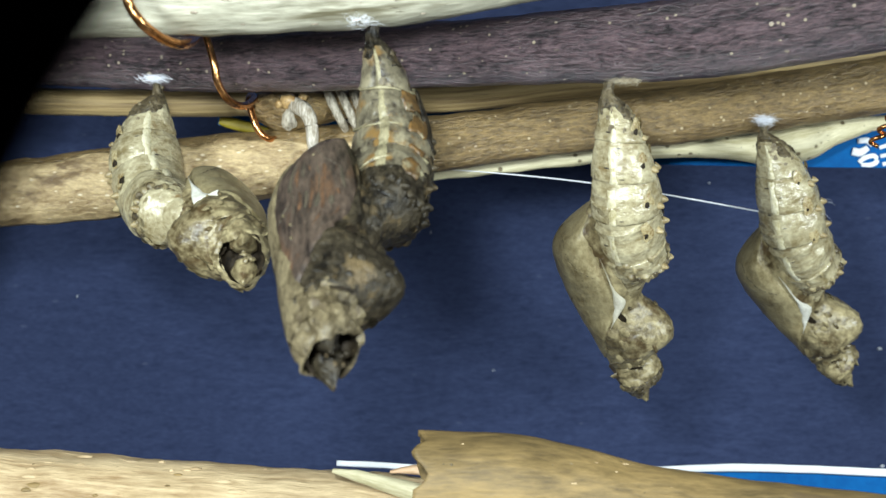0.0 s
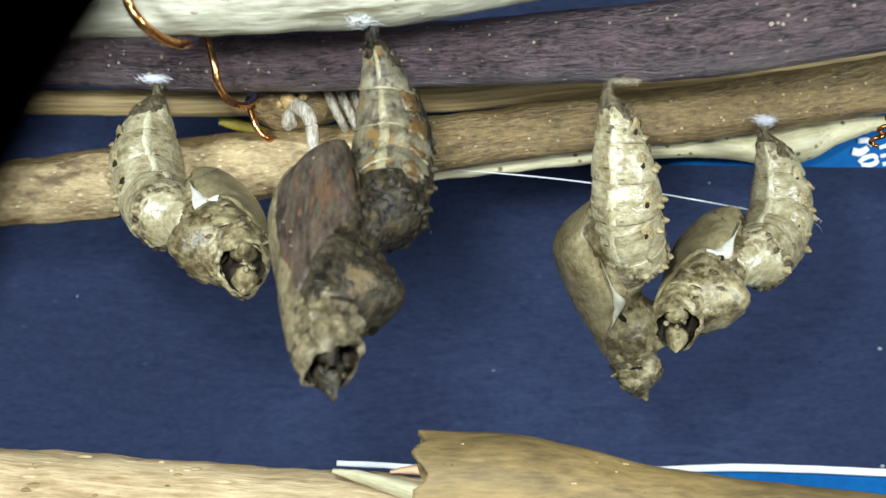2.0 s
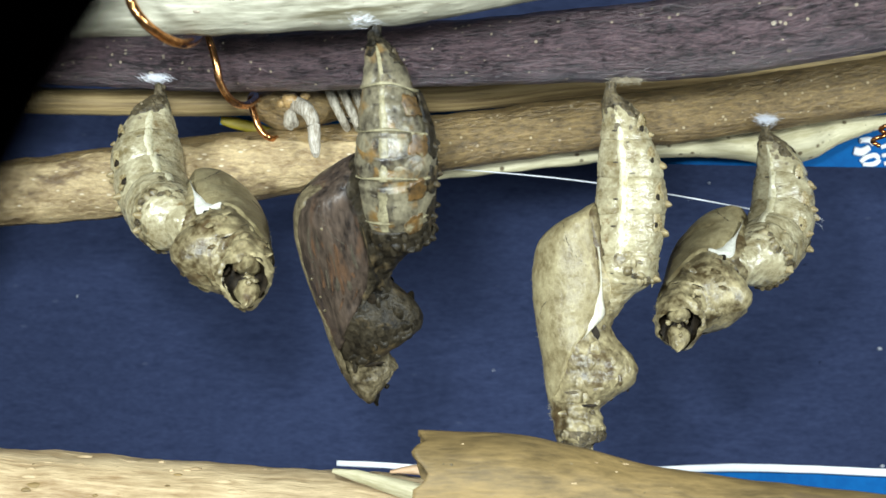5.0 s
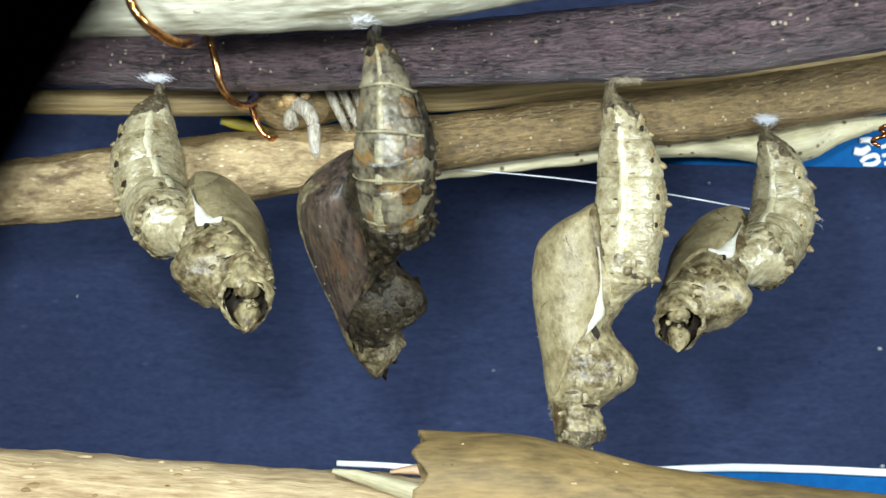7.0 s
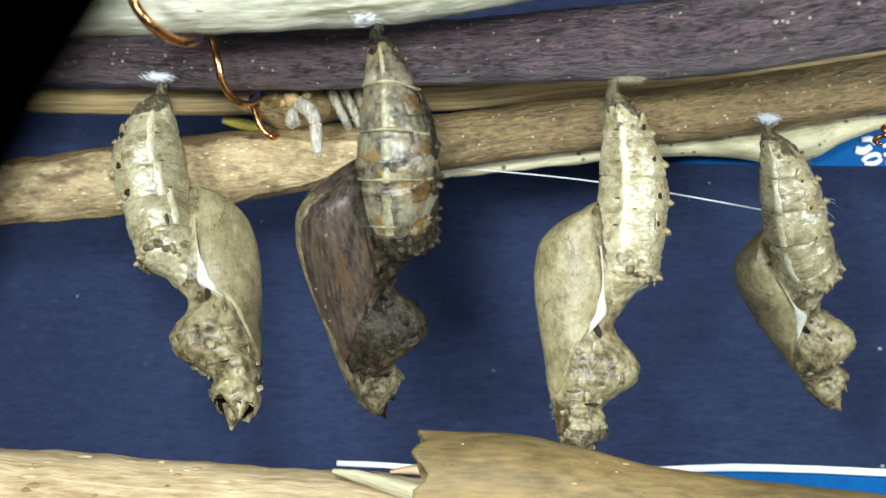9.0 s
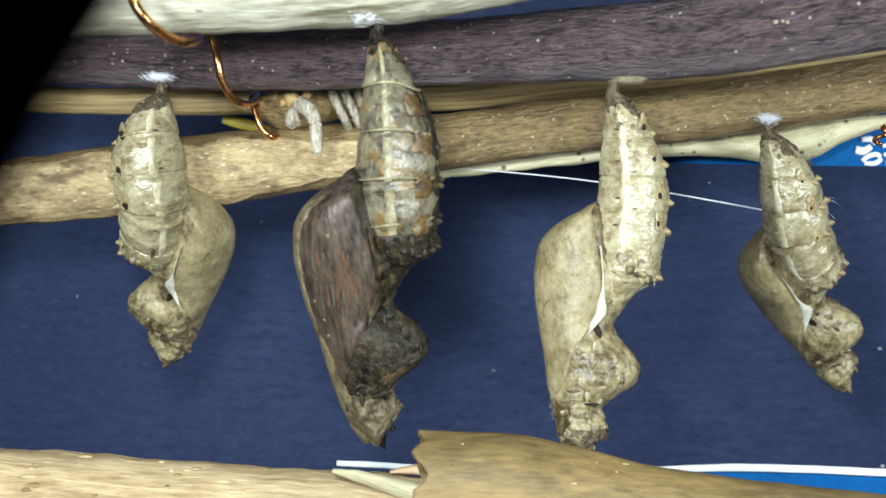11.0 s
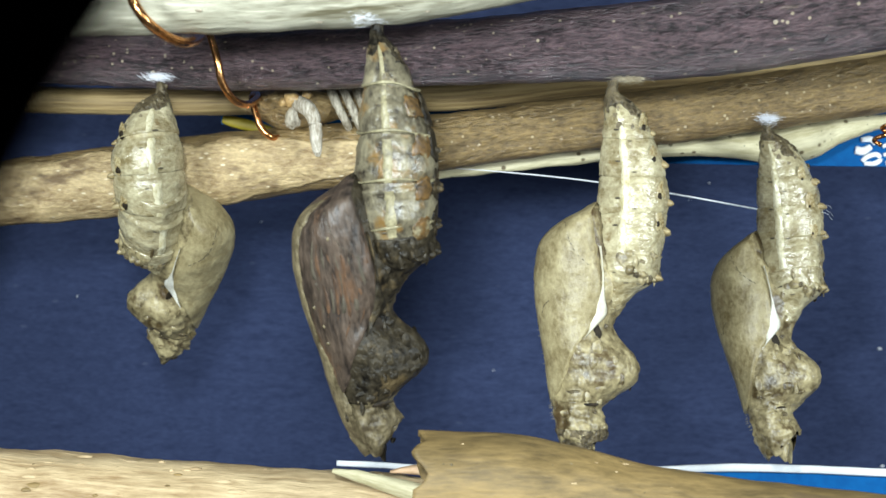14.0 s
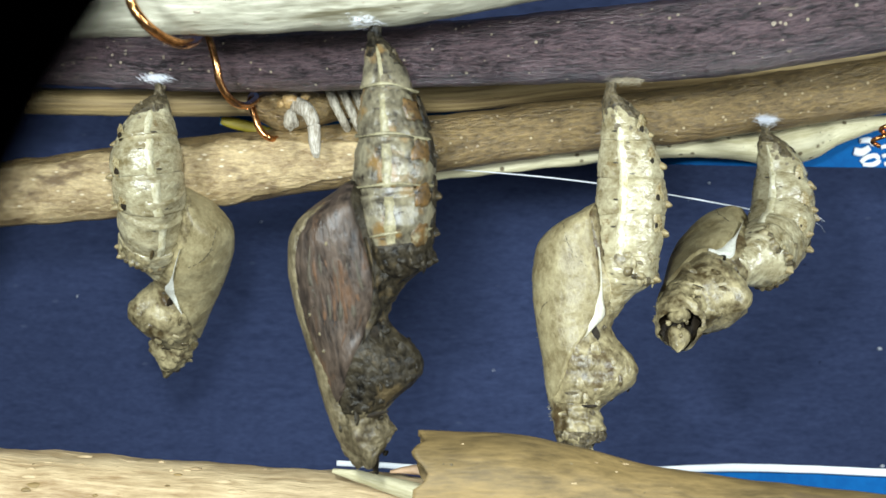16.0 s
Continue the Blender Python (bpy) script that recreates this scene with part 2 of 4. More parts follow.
def lint():
    rnd = random.Random(3)
    for _ in range(46):
        bm = bmesh.new()
        s = rnd.uniform(0.06, 0.17)
        patch(bm, (rnd.uniform(-55, 58), 157.5, rnd.uniform(88, 132)), (0, -1, 0), s, s * rnd.uniform(0.7, 2.0), 0.08, rnd.uniform(0, 40), 7)
        part("lint_speck", bm, WHITE if rnd.random() < 0.35 else CLOTH, CLOTH_SHEET)


lint()
sheet("floor", [(-600, -600, -80), (600, -600, -80), (600, 600, -80), (-600, 600, -80)], PLAIN, label="plain pale table top below the sticks", category="floor")
sheet("wall_north", [(-600, 600, -80), (600, 600, -80), (600, 600, 900), (-600, 600, 900)], PLAIN, label="plain pale painted wall behind the cloth", category="wall")

# ---- sticks ----
def grained(ob, grid):
    """Stores for each point how far along and around the stick it lies."""
    way = ob.data.attributes.new("along", "FLOAT_VECTOR", "POINT")
    way.data.foreach_set("vector", [c * MM for g in grid + [grid[0], grid[-1]] for c in g])
    return ob


def stick(name, points, mat, label, rough=0.15, grain=0.1, seed=0.0, sides=40, steps=24, flat=1.0, category="stick"):
    bm = bmesh.new()
    grid = tube(bm, points, sides, steps, rough, grain, seed, flat)
    return tagged(grained(mesh_object(name, bm, lengthwise(mat)), grid), label, category)


PALE_LINE = [(-27.56, 82.00, 137.55, 3.40), (-22.23, 82.00, 137.63, 3.30), (-14.62, 82.00, 137.70, 3.25), (-6.24, 82.00, 138.04, 3.20), (-0.91, 82.00, 138.58, 3.10), (4.42, 82.00, 139.45, 3.00), (12.03, 82.00, 140.79, 2.90), (27.26, 82.00, 144.02, 2.80)]
PALE = swaying(stick("pale_stick", PALE_LINE,
              CREAM_BARK, "pale cream stick with grey weathered bark", seed=3))
DARK_LINE = [(-41.14, 105.00, 136.52, 2.30), (-31.09, 104.00, 136.27, 2.35), (-18.18, 102.00, 135.58, 2.45), (-3.78, 97.00, 135.36, 2.55), (9.33, 93.00, 135.41, 2.75), (19.47, 90.00, 135.67, 3.00), (32.58, 86.00, 137.41, 3.10), (39.62, 84.00, 138.76, 3.10)]
DARK = swaying(stick("dark_twig", DARK_LINE,
              PURPLE_BARK, "dark purple-brown twig with pale lichen specks", 0.12, 0.12, 7))
STRAW_LINE = [(-44.67, 114.00, 134.24, 1.20), (-36.20, 114.00, 133.81, 1.25), (-21.19, 113.00, 133.59, 1.30), (-7.49, 112.00, 133.99, 1.35), (0.83, 112.00, 134.09, 1.50), (11.23, 112.00, 135.23, 1.65), (19.03, 112.00, 135.96, 1.80), (40.40, 111.00, 137.78, 2.20), (52.36, 111.00, 138.86, 2.20)]
STRAW_STEM = swaying(stick("straw_stem", STRAW_LINE,
              STRAW, "thin straw-coloured dry stem behind the twig", 0.05, 0.08, 11))
TAN_LINE = [(-45.75, 109.00, 124.25, 2.80), (-39.67, 109.00, 124.90, 2.90), (-27.02, 109.00, 126.20, 3.20), (-15.38, 109.00, 127.65, 3.05), (0.81, 109.00, 129.56, 2.50), (10.93, 109.00, 130.93, 2.45), (21.05, 109.00, 131.94, 2.50), (39.67, 109.00, 134.73, 2.60), (51.41, 109.00, 136.24, 2.60)]
TAN = swaying(stick("tan_stick", TAN_LINE,
              TAN_BARK, "tan brown stick with rough speckled bark", 0.2, 0.12, 17))


PEELED_LINE = [(-9.65, 113.00, 125.82, 0.50), (-0.21, 113.00, 126.98, 0.55), (11.33, 113.00, 128.39, 0.75), (19.99, 113.00, 129.29, 0.85), (26.54, 113.00, 129.39, 1.10), (29.69, 113.00, 129.39, 1.50), (33.36, 113.00, 129.97, 1.85), (36.51, 113.00, 130.91, 1.20), (39.92, 113.00, 131.65, 0.70), (42.81, 113.00, 132.12, 0.50)]


def peeled_twig():
    bm = bmesh.new()
    grid = tube(bm, PEELED_LINE, 24, 16, 0.15, 0.10, 23)
    ob = grained(mesh_object("peeled_twig", bm, lengthwise(PEELED)), grid)
    tagged(ob, "pale cream peeled twig with a side branch", "twig")
    return ob


PEELED_TWIG = swaying(peeled_twig())

LOWER_LINE = [(-42.06, 97.00, 99.11, 5.00), (-34.94, 96.00, 99.19, 5.00), (-21.35, 95.00, 98.52, 4.90), (-8.03, 94.00, 98.01, 4.80), (-1.04, 93.00, 97.68, 4.60), (9.23, 92.00, 96.77, 4.40)]
LOWER = stick("lower_stick", LOWER_LINE,
      PALE_STICK, "pale tan dry stick with flaking bark", 0.25, 0.15, 31)


BARK_LINE = [(-1.52, 84.00, 103.66, 3.75), (4.52, 84.00, 103.43, 3.85), (8.81, 84.00, 102.88, 3.60), (14.66, 84.00, 101.91, 3.10), (24.02, 84.00, 101.13, 2.60), (33.77, 84.00, 100.35, 2.40)]


def bark_shell():
    """A curled piece of bark, open below, with a torn end."""
    bm = bmesh.new()
    line = spline(BARK_LINE, 22)
    outer, inner, n = [], [], 30
    for i, p in enumerate(line):
        ro, ri = [], []
        for k in range(n + 1):
            t = math.radians(-35 + 250 * k / n)
            tear = 0.0
            if i < 5:
                tear = (1 - i / 5) * (0.9 * noise.noise(Vector((k * 0.35, 2, 5))) + 0.5 * noise.noise(Vector((k * 1.1, 7, 5))))
            lump = 0.12 * noise.noise(Vector((p[0] * 0.3, math.cos(t) * 2, math.sin(t) * 2))) + 0.06 * noise.noise(Vector((p[0] * 0.25, math.cos(t) * 8, math.sin(t) * 8)))
            for r, out in ((p[3] + lump, ro), (p[3] + lump - 0.45, ri)):
                out.append(bm.verts.new(Vector((p[0] + tear, p[1] - math.cos(t) * r, p[2] + math.sin(t) * r)) * MM))
        outer.append(ro)
        inner.append(ri)
    for a, b, c, d in zip(outer, outer[1:], inner, inner[1:]):
        for k in range(n):
            bm.faces.new((a[k], a[k + 1], b[k + 1], b[k]))
            bm.faces.new((c[k], d[k], d[k + 1], c[k + 1]))
        bm.faces.new((a[0], b[0], d[0], c[0]))
        bm.faces.new((a[n], c[n], d[n], b[n]))
    for k in range(n):
        bm.faces.new((outer[0][k], inner[0][k], inner[0][k + 1], outer[0][k + 1]))
        bm.faces.new((outer[-1][k], outer[-1][k + 1], inner[-1][k + 1], inner[-1][k]))
    ob = mesh_object("bark_piece", bm, BARK)
    return tagged(ob, "curled brown piece of dry bark with a torn end", "bark")


BARK_PIECE = bark_shell()
stick("splinter", [(-8.19, 90.00, 103.62, 0.12), (-6.02, 90.00, 103.12, 0.45), (-2.67, 90.00, 102.16, 0.70), (0.67, 90.00, 101.24, 0.80)], PEELED, "pale pointed wood splinter on the lower stick", 0.1, 0.08, 41, 14, 10, category="splinter")
stick("splinter", [(-4.01, 92.00, 103.13, 0.10), (-2.09, 92.00, 103.30, 0.35), (-0.81, 92.00, 103.04, 0.30)], ORANGE, "small orange-brown wood splinter by the torn bark", 0.1, 0.05, 43, 10, 8, category="splinter")


# ---- marks on the sticks ----
def marks(host, points, mat, name, count, spread, sizes, thick, seed, stretch=1.6, label=""):
    """Small raised marks on the side of a stick that the lamp lights."""
    rnd = random.Random(seed)
    line = spline(points, 24)
    for _ in range(count):
        p = line[rnd.randrange(6, len(line) - 6)]
        a = radians(rnd.uniform(*spread))
        size = rnd.uniform(*sizes) * (0.6 + 0.8 * rnd.random() ** 2)
        nrm = Vector((0, -math.cos(a), math.sin(a)))
        bm = bmesh.new()
        patch(bm, Vector(p[:3]) + nrm * (p[3] - 0.02), nrm, size, size * stretch, thick, rnd.uniform(0, 50), 9)
        part(name, bm, mat, host, label)


marks(DARK, DARK_LINE, LICHEN, "lichen_spot", 150, (-55, 45), (0.05, 0.24), 0.10, 5, 1.15)
marks(TAN, TAN_LINE, WART, "bark_wart", 90, (-60, 50), (0.05, 0.11), 0.08, 6, 1.2)
marks(PALE, PALE_LINE, LICHEN, "bark_scar", 24, (-70, -5), (0.08, 0.22), 0.06, 7, 2.5)
marks(LOWER, LOWER_LINE, PALE_STICK, "bark_flake", 60, (10, 88), (0.08, 0.22), 0.12, 8, 3.5)
marks(LOWER, LOWER_LINE, BARK, "bark_scar", 26, (10, 85), (0.12, 0.35), 0.07, 9, 2.0)


for line_at, angle, tall, wide in ((10, -28, 0.7, 2.6), (16, -5, 0.5, 3.2), (27, -35, 0.6, 2.8), (40, 5, 0.35, 2.2)):
    spot_at = spline(TAN_LINE, 24)[line_at]
    way = Vector((0, -math.cos(radians(angle)), math.sin(radians(angle))))
    bm = bmesh.new()
    patch(bm, Vector(spot_at[:3]) + way * (spot_at[3] - 0.02), way, tall, wide, 0.10, line_at, 22)
    part("peeled_scar", bm, PALE_STICK, TAN, "pale peeled scar")
def peeled_band(host, points, i0, i1, low, high, mat, label):
    """A long peeled stretch on the front of a stick, with ragged edges."""
    bm = bmesh.new()
    line = spline(points, 24)
    grid = []
    for i in range(i0, i1 + 1):
        p = line[i]
        f = (i - i0) / (i1 - i0)
        ends = min(1.0, (1 - f) * 3.0) ** 0.6
        mid, half = (low + high) / 2, (high - low) / 2 * ends
        row = []
        for k in range(25):
            u = -1 + k / 12
            a = radians(mid + u * half * (1 + 0.30 * noise.noise(Vector((i * 0.16, math.copysign(4, u), 1))) + 0.12 * noise.noise(Vector((i * 0.6, math.copysign(4, u), 6)))))
            r = p[3] + (0.30 if abs(u) < 0.99 else -0.3) + 0.10 * noise.noise(Vector((i * 0.09, k * 0.5, 3)))
            row.append(bm.verts.new(Vector((p[0], p[1] - math.cos(a) * r, p[2] + math.sin(a) * r)) * MM))
        grid.append(row)
    for a, b in zip(grid, grid[1:]):
        for k in range(24):
            bm.faces.new((a[k], a[k + 1], b[k + 1], b[k]))
    part("peeled_band", bm, mat, host, label)


peeled_band(TAN, TAN_LINE, 4, 92, -75, 50, TAN_PALE, "pale orange peeled stretch")
marks(BARK_PIECE, BARK_LINE, PALE_STICK, "bark_flake", 12, (20, 88), (0.03, 0.07), 0.05, 10, 4.5)
marks(BARK_PIECE, BARK_LINE, STALK, "bark_pore", 22, (20, 85), (0.04, 0.10), 0.04, 11, 1.5)
marks(PEELED_TWIG, PEELED_LINE, STALK, "bark_pore", 60, (-60, 60), (0.025, 0.06), 0.03, 12, 1.3)
marks(STRAW_STEM, STRAW_LINE, TAN_BARK, "fibre_ridge", 40, (-60, 40), (0.03, 0.07), 0.06, 13, 14)
marks(DARK, DARK_LINE, PURPLE_BARK, "fibre_ridge", 60, (-60, 50), (0.03, 0.08), 0.07, 14, 12)
marks(PALE, PALE_LINE, STALK, "bark_crack", 26, (-75, 0), (0.015, 0.04), 0.03, 15, 16)

# ---- wire, tendril and node on the bundle ----
def wire():
    bm = bmesh.new()
    tube(bm, [(-20.87, 79.00, 138.37, 0.33), (-20.09, 77.00, 136.30, 0.33), (-19.73, 77.00, 135.23, 0.33), (-19.03, 77.50, 134.25, 0.33), (-18.12, 79.00, 133.61, 0.33), (-17.26, 81.00, 133.61, 0.33), (-17.45, 86.00, 134.97, 0.33), (-18.45, 92.00, 137.13, 0.33), (-19.18, 97.00, 137.83, 0.32),
              (-18.76, 97.60, 136.36, 0.32), (-18.35, 97.60, 134.77, 0.32), (-18.11, 98.00, 133.33, 0.32), (-17.42, 99.00, 132.09, 0.32), (-16.60, 101.00, 131.86, 0.32), (-16.28, 105.00, 132.92, 0.32), (-16.95, 108.00, 133.69, 0.30), (-16.93, 106.00, 132.94, 0.30), (-16.46, 105.50, 131.41, 0.30),
              (-15.97, 105.50, 130.24, 0.30), (-15.06, 106.00, 129.55, 0.28), (-14.57, 109.00, 130.27, 0.28), (-14.77, 112.00, 131.49, 0.28)], 12, 8)
    ob = mesh_object("copper_wire", bm, COPPER)
    return tagged(ob, "shiny copper wire wound round the sticks", "wire")


def wire_end():
    bm = bmesh.new()
    pts = []
    for k in range(22):
        a = k * 0.85
        s = k / 21
        pts.append((37.2 + 2.0 * s + 0.42 * math.cos(a), 105.5 + 0.42 * math.sin(a), 128.9 + 2.9 * s, 0.2))
    tube(bm, pts, 8, 3)
    ob = mesh_object("copper_wire", bm, COPPER)
    return tagged(ob, "twisted end of copper wire by the tan stick", "wire")


def tendril():
    bm = bmesh.new()
    mid = (-9.33, 108.00, 132.69)
    pts = []
    for k in range(46):
        a = -1.2 + k * 0.5
        pts.append((mid[0] - 0.2 + 1.1 * (a / (2 * math.pi)) - 1.3 * math.sin(a), mid[1] - 2.1 * math.cos(a), mid[2] + 2.3 * math.sin(a) - 0.2, 0.36 + 0.05 * math.sin(k)))
    tube(bm, pts, 10, 3, 0.08, 0.08, 51)
    ob = mesh_object("dry_tendril", bm, TENDRIL)
    return tagged(ob, "dry grey-brown tendril coiled round a stem", "tendril")


def node():
    thing = empty("twig_node", (-13.11, 107.00, 132.37))
    tagged(thing, "knobbly dry twig node with a short grey hook", "twig")
    base = Vector((-13.11, 107.00, 132.37))

    def rel(p):
        return (p[0] - base.x, p[1] - base.y, p[2] - base.z, *p[3:])
    bm = bmesh.new()
    tube(bm, [rel(q) for q in ((-17.25, 108.00, 132.79, 0.90), (-15.67, 107.50, 132.43, 1.50), (-13.86, 107.00, 132.17, 1.70), (-12.12, 107.00, 132.37, 1.55), (-10.23, 108.00, 132.48, 1.30), (-7.29, 109.00, 132.90, 1.10), (-3.27, 110.00, 133.33, 1.00))], 22, 10, 0.45, 0.15, 61)
    part("knob", bm, TAN_BARK, thing)
    bm = bmesh.new()
    tube(bm, [rel(q) for q in ((-12.77, 105.00, 132.43, 0.75), (-11.80, 104.20, 131.85, 0.66), (-11.25, 104.00, 130.67, 0.56), (-11.10, 104.00, 129.22, 0.48), (-11.01, 104.00, 128.16, 0.36), (-10.91, 104.00, 127.77, 0.12))], 16, 8, 0.10, 0.10, 67)
    part("hook", bm, STUB, thing, "pale grey fibrous broken hook")
    for q, s in (((-13.25, 104.90, 132.71), 0.8), ((-12.11, 105.20, 133.14), 0.45), ((-14.07, 105.20, 132.55), 0.5)):
        bm = bmesh.new()
        blob(bm, rel(q), (s, s * 0.8, s * 0.75), 0.5, q[0], 12, 8)
        part("amber_lump", bm, RESIN, thing, "amber-brown resin lump")
    bm = bmesh.new()
    patch(bm, rel((-13.38, 105.20, 131.09)), (-0.3, -1, -0.3), 0.85, 0.75, 0.25, 3, 14)
    part("cut_end", bm, TENDRIL, thing, "grey cut stem end")
    return thing


for made in (wire(), wire_end(), tendril(), node()):
    swaying(made)


# ---- silk ----
def silk_pad(place, wide, deep, high, strands, mat, label, seed, slant=0.0, spread=0.5):
    """Felt of fine threads spun flat against the bark."""
    rnd = random.Random(seed)
    bm = bmesh.new()
    for _ in range(strands):
        x, z = rnd.gauss(0, wide * 0.42), rnd.gauss(0, high * 0.42)
        a = rnd.gauss(slant, spread)
        length = rnd.uniform(0.12, 0.5)
        c = Vector(place) + Vector((x, deep * (z / high) ** 2 - 0.12 * rnd.random() * math.exp(-(x / wide) ** 2 * 3), z))
        d = Vector((math.cos(a), 0, -math.sin(a))) * length
        r = rnd.uniform(0.006, 0.014)
        tube(bm, [(*(c - d), r * 0.4), (*(c + Vector((0, -0.06, 0))), r), (*(c + d), r * 0.4)], 4, 2)
    ob = mesh_object("silk_pad", bm, mat)
    return tagged(ob, label, "silk", "silk pads")


swaying(silk_pad((-23.6, 99.40, 133.95), 1.25, 0.25, 0.34, 260, SILK, "bright white silk pad spun on the dark twig", 1, 0.45, 0.22))
swaying(silk_pad((-5.31, 79.40, 134.86), 1.2, 0.25, 0.5, 60, SILK, "thin white silk pad on the pale stick", 2, 0.2))
swaying(silk_pad((13.6, 90.60, 132.50), 1.3, 0.2, 0.22, 240, TAN_SILK, "tan silk pad spun under the dark twig", 3, 0.05, 0.6))
swaying(silk_pad((28.00, 106.20, 131.24), 1.0, 0.3, 0.45, 260, SILK, "fluffy white silk pad on the tan stick", 4, 0.0))


def thread():
    bm = bmesh.new()
    tube(bm, [(-0.21, 111.00, 127.27, 0.03), (4.41, 110.50, 126.93, 0.05), (12.05, 110.00, 126.13, 0.07), (20.22, 110.00, 124.90, 0.07), (28.39, 109.00, 123.34, 0.07), (29.52, 108.50, 123.07, 0.04)], 5, 6)
    ob = mesh_object("silk_thread", bm, SILK)
    return tagged(ob, "single pale silk thread stretched below the sticks", "thread")


swaying(thread())
# ---- printed card ----
def card_panel(name, corners, mat, label, thick=0.35):
    bm = bmesh.new()
    front = [bm.verts.new(Vector(c) * MM) for c in corners]
    back = [bm.verts.new((Vector(c) + Vector((0, thick, 0))) * MM) for c in corners]
    bm.faces.new(front)
    bm.faces.new(back[::-1])
    k = len(front)
    for i in range(k):
        bm.faces.new((front[i], front[(i + 1) % k], back[(i + 1) % k], back[i]))
    ob = mesh_object(name, bm, mat, False)
    return tagged(ob, label, "card")


upper_card = swaying(card_panel("printed_card", [(-21.80, 118.00, 132.00), (-21.80, 118.00, 138.13), (11.83, 118.00, 140.87), (50.18, 118.00, 143.06), (50.18, 118.00, 127.83), (39.22, 118.00, 127.89), (28.27, 118.00, 128.05), (11.83, 118.00, 128.38), (-4.60, 118.00, 129.81)], BLUE,
                                "bright blue printed card with white marks behind the sticks"))


def print_marks():
    for pts in ([(39.63, 117.90, 129.47, 0.42), (40.39, 117.90, 129.36, 0.42), (41.16, 117.90, 129.80, 0.30)],
                [(40.18, 117.90, 130.45, 0.25), (41.11, 117.90, 130.51, 0.32), (41.60, 117.90, 130.02, 0.20)],
                [(40.28, 117.90, 128.37, 0.22), (40.83, 117.90, 128.81, 0.25), (41.71, 117.90, 129.03, 0.25), (42.04, 117.90, 128.54, 0.25), (41.49, 117.90, 128.16, 0.25), (40.50, 117.90, 128.16, 0.20)],
                [(42.26, 117.90, 129.80, 0.20), (43.30, 117.90, 130.13, 0.20)], [(42.36, 117.90, 128.98, 0.20), (43.57, 117.90, 129.25, 0.20)], [(42.58, 117.90, 128.21, 0.20), (43.57, 117.90, 128.37, 0.20)]):
        bm = bmesh.new()
        tube(bm, pts, 8, 5, flat=0.4)
        part("print_mark", bm, WHITE, upper_card, "white printed mark")
    bm = bmesh.new()
    tube(bm, [(-21.67, 117.90, 132.42, 0.35), (-20.47, 117.90, 132.15, 0.55), (-18.56, 117.90, 131.71, 0.55), (-16.91, 117.90, 131.33, 0.40)], 8, 5, flat=0.3)
    part("print_band", bm, YELLOW, upper_card, "yellow printed band")


print_marks()
lower_card = card_panel("folded_card", [(11.28, 112.50, 99.37), (19.64, 112.50, 99.37), (26.95, 112.50, 99.53), (40.95, 112.50, 99.06), (50.45, 112.50, 98.74), (50.45, 112.50, 91.33), (11.28, 112.50, 91.33)], BLUE,
                        "blue card with a white folded edge behind the bark")
bm = bmesh.new()
tube(bm, [(-9.78, 112.00, 100.29, 0.26), (-5.41, 112.00, 100.09, 0.29), (-1.25, 112.00, 99.83, 0.31), (11.23, 112.00, 99.57, 0.32), (19.55, 112.00, 99.67, 0.32), (26.83, 112.00, 99.88, 0.38), (33.59, 112.00, 99.72, 0.38), (40.76, 112.00, 99.41, 0.38), (50.23, 112.00, 99.10, 0.38)], 8, 8, 0.05, flat=0.3)
part("white_edge", bm, WHITE, lower_card, "white paper edge")

# ---- black lens rim ----
def lens_rim():
    bm = bmesh.new()
    n, c = 128, (2.56, -2.12)
    rings = []
    for r, y in ((6.84, 10.70), (6.91, 10.45), (8.23, 10.40), (8.30, 10.95), (6.91, 10.95)):
        rings.append([Vector((c[0] + r * math.cos(2 * math.pi * k / n), y, 120 + c[1] + r * math.sin(2 * math.pi * k / n))) for k in range(n)])
    rings.append(rings[0])
    loft(bm, rings, (False, False))
    bmesh.ops.remove_doubles(bm, verts=bm.verts, dist=1e-7)
    ob = mesh_object("lens_rim", bm, BLACK)
    return tagged(ob, "matt black plastic rim of a clip-on lens", "lens rim", kind="structure")


lens_rim()


# ---- chrysalises ----
# Stations in the hanging rest pose: height, belly side x, back side x, half width.
ABDOMEN = [(0.0, -0.40, 0.40, 0.40), (-0.6, -0.42, 0.5, 0.48), (-1.2, -0.5, 1.3, 0.9), (-2.0, -0.55, 2.1, 1.45), (-2.9, -0.6, 2.75, 1.85), (-4.6, -0.7, 3.5, 2.35),
           (-6.3, -0.85, 4.15, 2.65), (-8.0, -0.95, 4.45, 2.85), (-9.3, -1.1, 4.5, 2.95), (-10.5, -1.2, 4.35, 2.95), (-12.2, -1.2, 4.05, 2.9), (-13.7, -1.1, 3.75, 2.7),
           (-14.5, -1.0, 3.65, 2.45), (-15.1, -1.0, 3.0, 2.1), (-15.8, -0.9, 1.9, 1.7), (-17.0, -1.0, 0.8, 1.3)]
